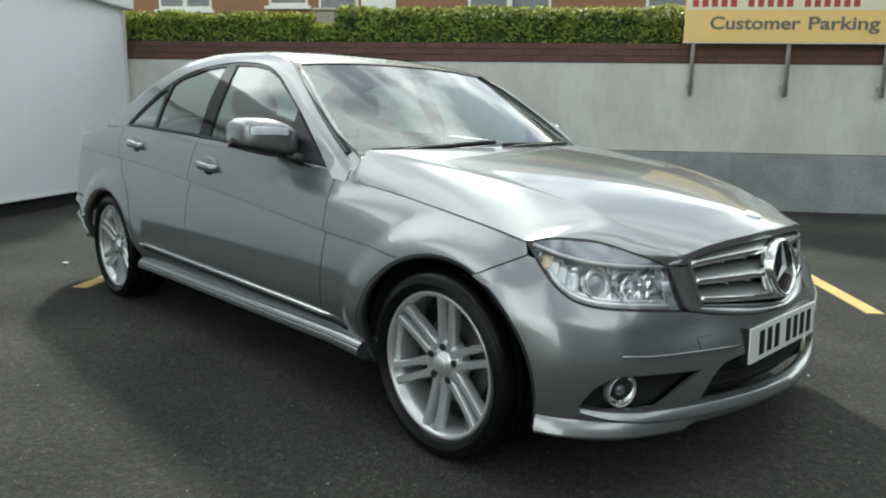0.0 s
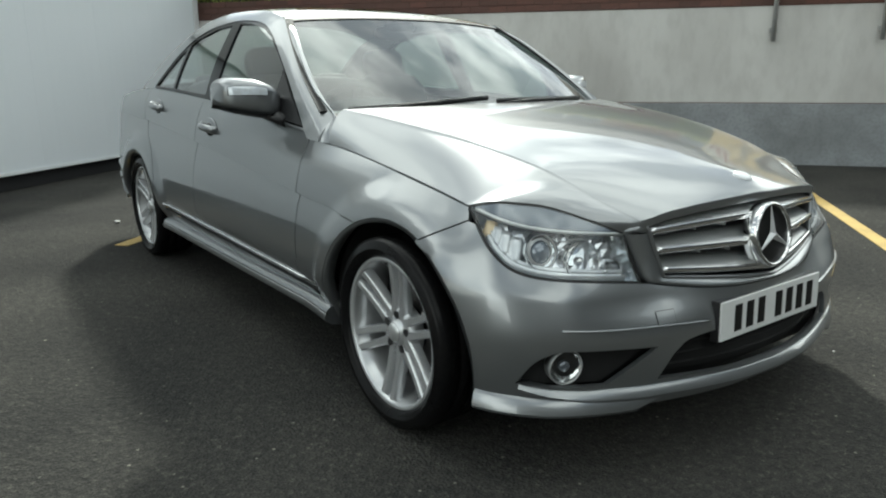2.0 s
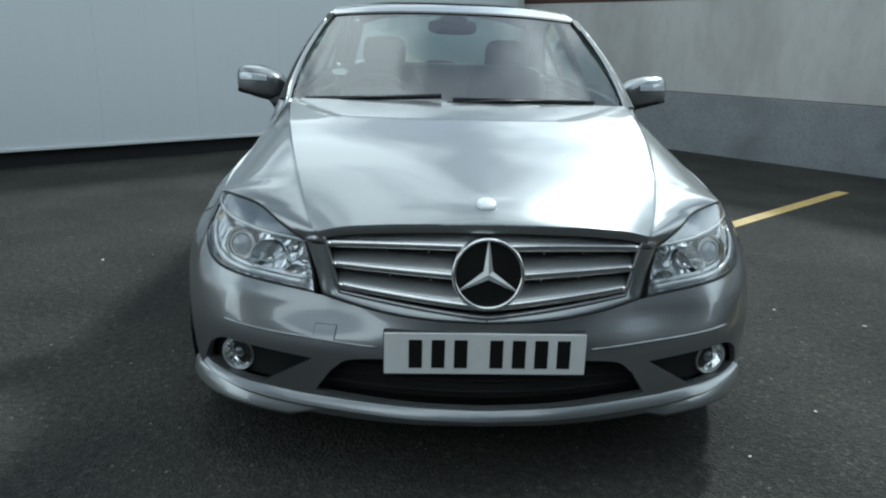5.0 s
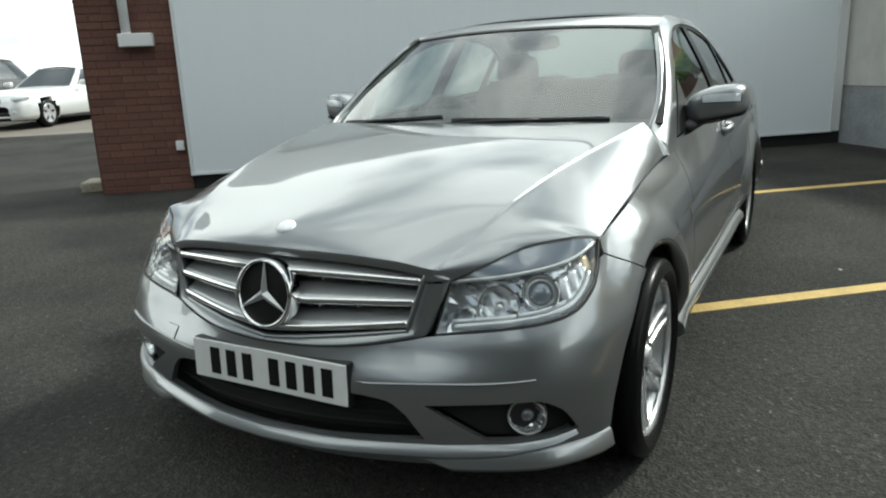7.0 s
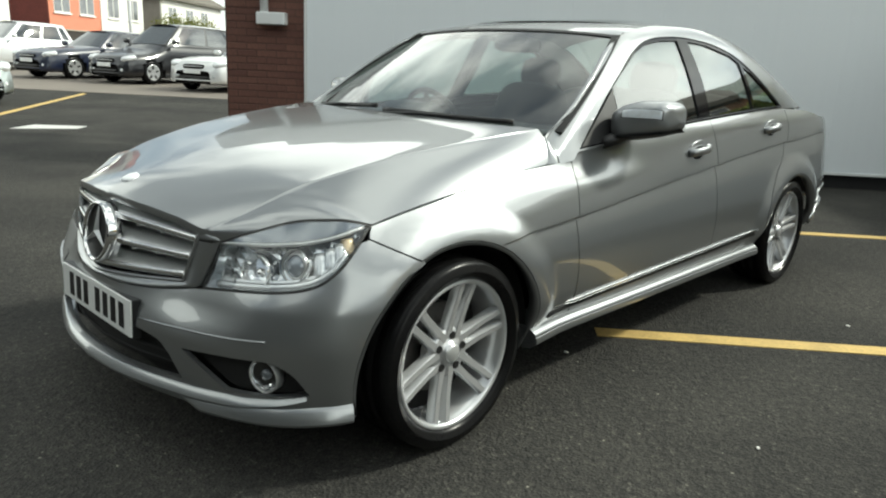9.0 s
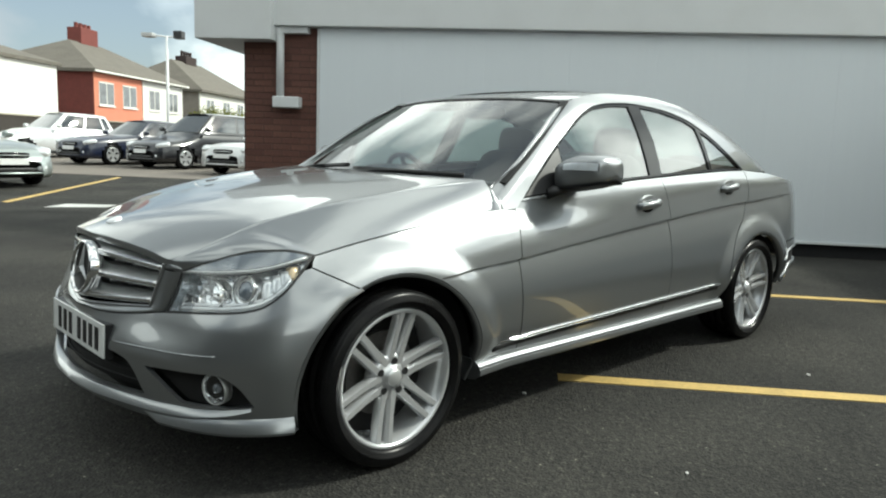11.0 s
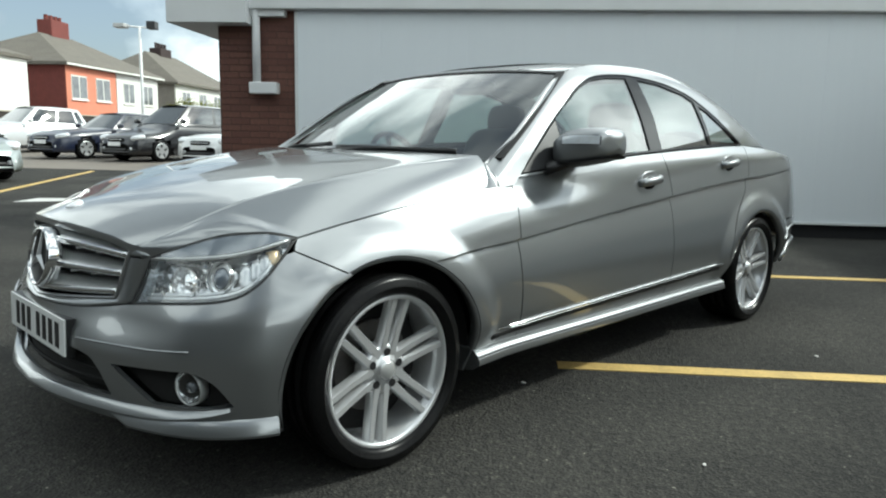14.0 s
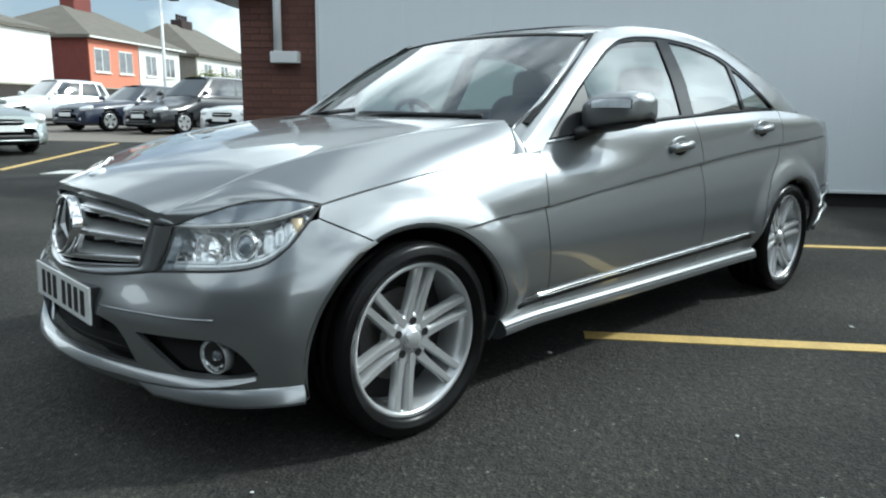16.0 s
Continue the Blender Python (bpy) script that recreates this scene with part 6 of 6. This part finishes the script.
    for end, name in ((0, "windscreen"), (1, "rear_screen")):
        rows = []
        for z in np.linspace(0.06, 0.95, 6):
            k = w * (0.90 - 0.20 * z - 0.06 * z * z) * 0.86
            rows.append([(section(end, z) + (0.010 if end == 0 else -0.010) - (0.05 if end == 0 else -0.05) * (y / k) ** 4 * 0.2, y, belt - 0.03 + (height - belt) * z * 0.94) for y in np.linspace(-k, k, 9)])
        part(name, grid(rows), CAR_GLASS, it, "dark glass", True)
    rr = []
    for t in np.linspace(-0.03, 1.03, 14):
        k = w * 0.66 * (1 - 0.10 * abs(2 * t - 1) ** 3)
        rr.append([(section(t, 1), k * y, height - 0.045 * y * y - 0.035 * abs(2 * t - 1) ** 2 - (0.03 if abs(y) > 0.99 else 0)) for y in np.linspace(-1.03, 1.03, 11)])
    part("roof", grid(rr), paint, it, smooth=True)
    for s in (1, -1):
        part("headlamp", blob((0.60, s * w * 0.71, 0.665), (0.20, 0.18, 0.080), 0.7, 12, Euler((0, radians(12), s * radians(-32))).to_matrix()), PALE_LAMP, it, "pale clear headlamp", True)
        part("fog_lamp", blob((0.79, s * w * 0.62, 0.36), (0.04, 0.09, 0.05), 0.7, 8), PALE_LAMP, it, smooth=True)
        part("door_mirror", blob((-nose - 0.15, s * (w + 0.08), belt + 0.07), (0.07, 0.10, 0.07), 0.6, 10), paint, it, smooth=True)
        part("sill", box((-0.45 - 1.6, s * w * 0.93 - 0.03, 0.20), (-0.42, s * w * 0.93 + 0.03, 0.30), 0.01), BLACK, it)
    part("grille", blob((0.80, 0, 0.60), (0.05, 0.32, 0.060), 0.5, 10), GLOSS_BLACK, it, "dark grille", True)
    part("grille_bar", sweep([(0.856, -0.30, 0.60), (0.862, 0.0, 0.605), (0.856, 0.30, 0.60)], round_section(0.010, 6)), SATIN, it, "bright grille bar", True)
    part("bumper_lip", sweep([(0.70, -w * 0.84, 0.27), (0.84, -w * 0.55, 0.27), (0.868, 0.0, 0.27), (0.84, w * 0.55, 0.27), (0.70, w * 0.84, 0.27)], round_section(0.018, 6, 0.022)), paint, it, smooth=True)
    part("air_intake", blob((0.825, 0, 0.335), (0.05, 0.46, 0.040), 0.5, 10), BLACK, it, smooth=True)
    part("number_plate", box((0.868, -0.26, 0.43), (0.880, 0.26, 0.54), 0.002), PLATE, it)
    for x in (0.0, back + 0.80):
        for s in (1, -1):
            mm = Matrix.Translation((x, s * (w - 0.12), 0.32)) @ Euler((0, 0, 0 if s == 1 else math.pi)).to_matrix().to_4x4()
            wh = part("wheel", lathe([(0.0005, 0.075), (0.05, 0.085), (0.12, 0.078), (0.19, 0.085), (0.215, 0.095), (0.215, 0.0)], 20), rim, it, smooth=True, m=mm)
            part("tyre", lathe([(0.21, 0.09), (0.25, 0.105), (0.30, 0.095), (0.32, 0.05), (0.32, -0.08), (0.24, -0.1)], 24), TYRE, wh, smooth=True)
            for k in range(5):
                a = 2 * math.pi * k / 5
                part("rim_gap", box((-0.028, 0.080, 0.09), (0.028, 0.090, 0.19), 0.008), BLACK, wh, m=Euler((0, a, 0)).to_matrix().to_4x4())
    return it


def yard_pose(p, q, turn):
    return YARD @ pose(p, q, rise(p), 0, -1.0 * math.cos(radians(turn)), turn)


parked_car("white saloon car parked across the yard", (0.72, 0.73, 0.72), yard_pose(-15.9, -6.5, -18), 4.5, 1.80, 1.42, 1.15)
parked_car("black people carrier with pale headlamps parked in a row", (0.006, 0.006, 0.008), yard_pose(-17.4, -9.5, -24), 4.7, 1.84, 1.72, 0.55, 0.1, ALLOY, 0.0)
parked_car("dark blue hatchback parked in a row", (0.008, 0.013, 0.035), yard_pose(-18.0, -12.1, -22), 4.2, 1.78, 1.47, 0.95, 0.7, SATIN, 0.0)
parked_car("white tall estate car parked in a row", (0.74, 0.75, 0.75), yard_pose(-20.0, -16.4, -24), 4.5, 1.85, 1.66, 0.95, 0.8)
parked_car("silver-green saloon car parked near the yard's middle", (0.36, 0.40, 0.39), yard_pose(-9.8, -9.05, 65), 4.5, 1.8, 1.45, 1.05, 0.0, ALLOY, 0.7)

# ---- houses beyond the yard ----
ROOF_TILE = material("grey_brown_roof_tile", (0.16, 0.145, 0.12), 0.9, grain=0.5, grain_scale=9, stain=0.4, stain_scale=1.0, dark=(0.09, 0.08, 0.07), stretch=(1, 1, 3))
RED_WALL = material("dark_red_brick_wall", (0.20, 0.055, 0.045), 0.9, grain=0.5, grain_scale=14, stain=0.3, dark=(0.11, 0.035, 0.03))
ORANGE_WALL = material("orange_painted_render", (0.66, 0.24, 0.15), 0.85, grain=0.2, grain_scale=20, stain=0.2, dark=(0.5, 0.18, 0.11))
WHITE_WALL = material("white_painted_render", (0.78, 0.77, 0.72), 0.85, grain=0.15, grain_scale=20, stain=0.2, dark=(0.6, 0.59, 0.55))
DARK_FENCE = material("dark_stained_boards", (0.05, 0.042, 0.036), 0.9, grain=0.4, grain_scale=20, stain=0.3)
DARK_BRICK = material("dark_brick", (0.045, 0.030, 0.028), 0.9, grain=0.4, grain_scale=14)
GREY_WALL = material("grey_rendered_gable", (0.30, 0.27, 0.24), 0.9, grain=0.3, grain_scale=10, stain=0.3)
PANE = material("curtained_house_pane", (0.13, 0.14, 0.15), 0.10, grain=0.5, grain_scale=3, spec=0.5, dark=(0.03, 0.03, 0.035))
TAN_BRICK = material("tan_brick", (0.30, 0.165, 0.09), 0.9, grain=0.5, grain_scale=18, stain=0.3, stain_scale=1.5, dark=(0.20, 0.10, 0.06), stretch=(1, 1, 3.3))


def window(parent, a, b, z0, z1, along, at, face, lights=2):
    """A framed window in a wall: along 'p' or 'q', at that coordinate of the wall, facing +1 or -1."""
    def bx(u0, u1, h0, h1, d0, d1):
        lo, hi = sorted((at + face * d0, at + face * d1))
        return box((u0, lo, h0), (u1, hi, h1)) if along == "p" else box((lo, u0, h0), (hi, u1, h1))
    win = part("window", bx(a, b, z0, z1, 0.0, 0.03), WHITE_WALL, parent, "white framed window")
    n = lights
    for i in range(n):
        u0, u1 = a + (b - a) * i / n + 0.06, a + (b - a) * (i + 1) / n - 0.06
        part("pane", bx(u0, u1, z0 + 0.08, z1 - 0.08, 0.02, 0.045), PANE, win)
    part("sill", bx(a - 0.08, b + 0.08, z0 - 0.07, z0, 0.0, 0.10), WHITE_WALL, win)
    return win


def hip_roof(p0, p1, q0, q1, eave, ridge, over=0.35, hip=3.0):
    a, b, c, d = p0 - over, p1 + over, q0 - over, q1 + over
    m, e = (q0 + q1) / 2, eave
    v = [(a, c, e), (b, c, e), (b, d, e), (a, d, e), (a + hip, m, ridge), (b - hip, m, ridge), (a, c, e - 0.18), (b, c, e - 0.18), (b, d, e - 0.18), (a, d, e - 0.18)]
    return v, [(0, 1, 5, 4), (1, 2, 5), (2, 3, 4, 5), (3, 0, 4), (6, 7, 1, 0), (7, 8, 2, 1), (8, 9, 3, 2), (9, 6, 0, 3), (9, 8, 7, 6)]


semi = thing("house", "semi-detached house with brick side, orange and white front", "house", "houses beyond the yard", YARD)
part("wall", box((-43.4, -32.5, 0), (-37.9, -24.6, 4.95)), RED_WALL, semi)
part("front_wall", box((-43.3, -24.6, 0), (-37.9, -24.55, 4.9)), ORANGE_WALL, semi, "orange painted front")
part("neighbour_wall", box((-49.0, -32.5, 0), (-43.4, -24.55, 4.9)), WHITE_WALL, semi, "white painted front")
part("roof", hip_roof(-49.0, -37.9, -32.5, -24.6, 4.98, 7.15, 0.4, 4.1), ROOF_TILE, semi)
part("gutter", box((-49.4, -24.28, 4.80), (-37.5, -24.16, 4.92), 0.02), WHITE_WALL, semi)
for a in (-39.0, -41.6):
    window(semi, a - 0.95, a + 0.65, 2.9, 4.3, "p", -24.55, 1)
for a in (-44.8, -47.4):
    window(semi, a - 0.8, a + 0.6, 2.9, 4.3, "p", -24.55, 1)
stack = part("chimney", box((-44.5, -29.3, 6.4), (-42.6, -28.3, 8.1), 0.05), RED_WALL, semi, "broad red brick chimney")
for k in range(4):
    part("chimney_pot", sweep([(-44.25 + k * 0.47, -28.8, 8.05), (-44.25 + k * 0.47, -28.8, 8.42)], round_section(0.13, 8), up=(1, 0, 0)), RED_WALL, stack)

far = thing("house", "hipped house with grey side and white front", "house", "houses beyond the yard", YARD)
part("wall", box((-64.0, -32.5, 0), (-52.0, -24.7, 4.9)), GREY_WALL, far)
part("front_wall", box((-64.0, -24.7, 0), (-52.05, -24.6, 4.85)), WHITE_WALL, far)
part("roof", hip_roof(-64.0, -52.0, -32.5, -24.6, 4.93, 7.6, 0.4, 3.6), ROOF_TILE, far)
for a in (-53.8, -57.0, -60.0):
    window(far, a - 0.8, a + 0.6, 2.9, 4.3, "p", -24.6, 1)
fs = part("chimney", box((-59.2, -29.2, 6.6), (-57.2, -28.2, 8.1), 0.05), DARK_BRICK, far, "dark brick chimney")
for k in range(4):
    part("chimney_pot", sweep([(-59.0 + k * 0.53, -28.7, 8.05), (-59.0 + k * 0.53, -28.7, 8.55)], round_section(0.12, 8), up=(1, 0, 0)), DARK_BRICK, fs)

end = thing("house", "long white rendered building with low tiled roof", "house", "houses beyond the yard", YARD)
part("wall", box((-34.85, -34.0, 0), (-19.0, -24.8, 4.9)), WHITE_WALL, end)
part("roof", hip_roof(-34.85, -19.0, -34.0, -24.8, 4.95, 6.4, 0.2, 3.0), ROOF_TILE, end)
for a in (-22.0, -25.5):
    window(end, a - 0.8, a + 0.8, 3.0, 4.2, "p", -24.8, 1)
setting("wall_far", box((-70.0, -24.0, -0.05), (-18.0, -23.7, 1.90), 0.02), DARK_FENCE, "dark boundary wall before the houses", "wall")
setting("wall_far_coping", box((-70.0, -24.06, 1.90), (-18.0, -23.64, 1.98), 0.02), STONE, "pale coping on the far wall", "coping")

lamp_post = thing("lamp_post", "white floodlight post with two lamp heads", "lamp post", m=YARD)
LX, LY = -24.6, -13.1
part("pole", sweep([(LX, LY, 0.3), (LX, LY, 2.5), (LX, LY, 5.0)], lambda t: round_section(0.075 - 0.03 * t, 10), up=(1, 0, 0)), WHITE, lamp_post, smooth=True)
part("cross_arm", sweep([(LX + 0.35, LY - 0.55, 5.0), (LX - 0.25, LY + 0.40, 5.0)], round_section(0.035, 8)), WHITE, lamp_post, smooth=True)
part("lamp_head", box((LX + 0.10, LY - 0.80, 4.92), (LX + 0.50, LY - 0.35, 5.08), 0.03), GALV, lamp_post)
part("lamp_head", box((LX - 0.45, LY + 0.20, 4.95), (LX - 0.10, LY + 0.55, 5.25), 0.03), BLACK, lamp_post)

# house behind the hedge
home = thing("house", "tan brick house with white windows behind the hedge", "house", "", YARD)
HQ = WQ + 7.0
part("wall", box((-18.0, HQ, 2.0), (6.0, HQ + 7, 4.95)), TAN_BRICK, home)
part("roof", hip_roof(-18.0, 6.0, HQ, HQ + 7, 4.95, 7.0, 0.4, 3.5), ROOF_TILE, home)
window(home, -8.70, -7.45, 3.42, 4.7, "p", HQ, -1, 2)
window(home, -6.10, -5.20, 3.50, 4.7, "p", HQ, -1, 1)
window(home, -4.95, -4.05, 3.35, 4.7, "p", HQ, -1, 1)
part("door_panel", box((-3.98, HQ - 0.05, 2.2), (-3.20, HQ, 4.5), 0.01), WHITE_WALL, home, "white door panel")
window(home, -1.6, 0.2, 3.3, 4.7, "p", HQ, -1, 2)
window(home, 2.2, 4.0, 3.3, 4.7, "p", HQ, -1, 2)


# shrubs by the far house
SHRUB_LEAF = material("yellow_green_leaf", (0.30, 0.32, 0.06), 0.6, grain=0.6, grain_scale=5, dark=(0.10, 0.13, 0.03), spec=0.3)


def bush(label, p, q, z0, r, h, count, seed):
    rng = np.random.default_rng(seed)
    it = thing("shrub", label, "shrub", "", YARD)
    verts, faces = [], []
    for _ in range(count):
        d = Vector(rng.normal(0, 1, 3)).normalized()
        k = 0.55 + 0.45 * rng.uniform() + 0.25 * noise.noise(d * 2.2 + Vector((seed, 0, 0)))
        c = Vector((p + d.x * r * k, q + d.y * r * k, z0 + h * 0.5 + d.z * h * 0.5 * k))
        s = rng.uniform(0.05, 0.11)
        e = Vector(rng.normal(0, 1, 3)).normalized()
        g = e.orthogonal().normalized()
        n_ = len(verts)
        verts += [tuple(c - e * s), tuple(c + g * s * 0.6), tuple(c + e * s), tuple(c - g * s * 0.6)]
        faces.append((n_, n_ + 1, n_ + 2, n_ + 3))
    part("crown", (verts, faces), SHRUB_LEAF, it)
    for k in range(4):
        part("stem", sweep([(p + 0.1 * k - 0.15, q, 0), (p + (k - 1.5) * r * 0.3, q, z0 + h * 0.6)], round_section(0.04, 6), up=(1, 0, 0)), TWIG, it)


for k in range(6):
    bush("yellow-green shrub by the far house", -49.6 - 1.5 * k, -23.2, 1.0, 1.2, 2.5 + 0.3 * (k % 2), 800, 20 + k)


# ---- bricks of pier and coping ----
def brick_mesh(l, w, h):
    bm = box((0, 0, 0), (l, w, h), 0.004, 1)
    me = bpy.data.meshes.new("brick")
    bm.to_mesh(me)
    bm.free()
    return me


full_b, half_b = brick_mesh(0.03, 0.215, 0.065), brick_mesh(0.03, 0.1025, 0.065)
side_full, side_half = brick_mesh(0.215, 0.03, 0.065), brick_mesh(0.1025, 0.03, 0.065)
for me in (full_b, half_b, side_full, side_half):
    me.materials.append(BRICK)
rb_rng = random.Random(7)
for c in range(30):
    z = 0.004 + c * 0.075
    a = -2.310 + (0.0 if c % 2 else -0.0)
    row = ([half_b] if c % 2 else []) + [full_b] * 4
    for me in row:
        l = 0.1025 if me is half_b else 0.215
        if a + l > Q0 + 0.02:
            me, l = half_b, 0.1025
            if a + l > Q0 + 0.06:
                break
        part("brick", me, None, pier, m=Matrix.Translation((P0 - 0.072 + rb_rng.uniform(-0.002, 0.002), a, z)))
        a += l + 0.010
    a = P0 - 0.072 - (0.215 if c % 2 else 0.1025)
    part("brick", side_full if c % 2 else side_half, None, pier, m=Matrix.Translation((a, -2.332 + rb_rng.uniform(-0.001, 0.001), z)))
    for k in range(3):
        part("brick", side_full, None, pier, m=Matrix.Translation((a - (k + 1) * 0.225, -2.332 + rb_rng.uniform(-0.001, 0.001), z)))
cop = brick_mesh(0.215, 0.03, 0.068)
cop.materials.append(COPING)
for c in range(3):
    for k in range(62):
        p = -5.62 + k * 0.225 + (0.11 if c % 2 else 0)
        part("brick", cop, None, band, m=Matrix.Translation((p, WQ + 0.020 + rb_rng.uniform(-0.003, 0.003), 1.797 + c * 0.079)))
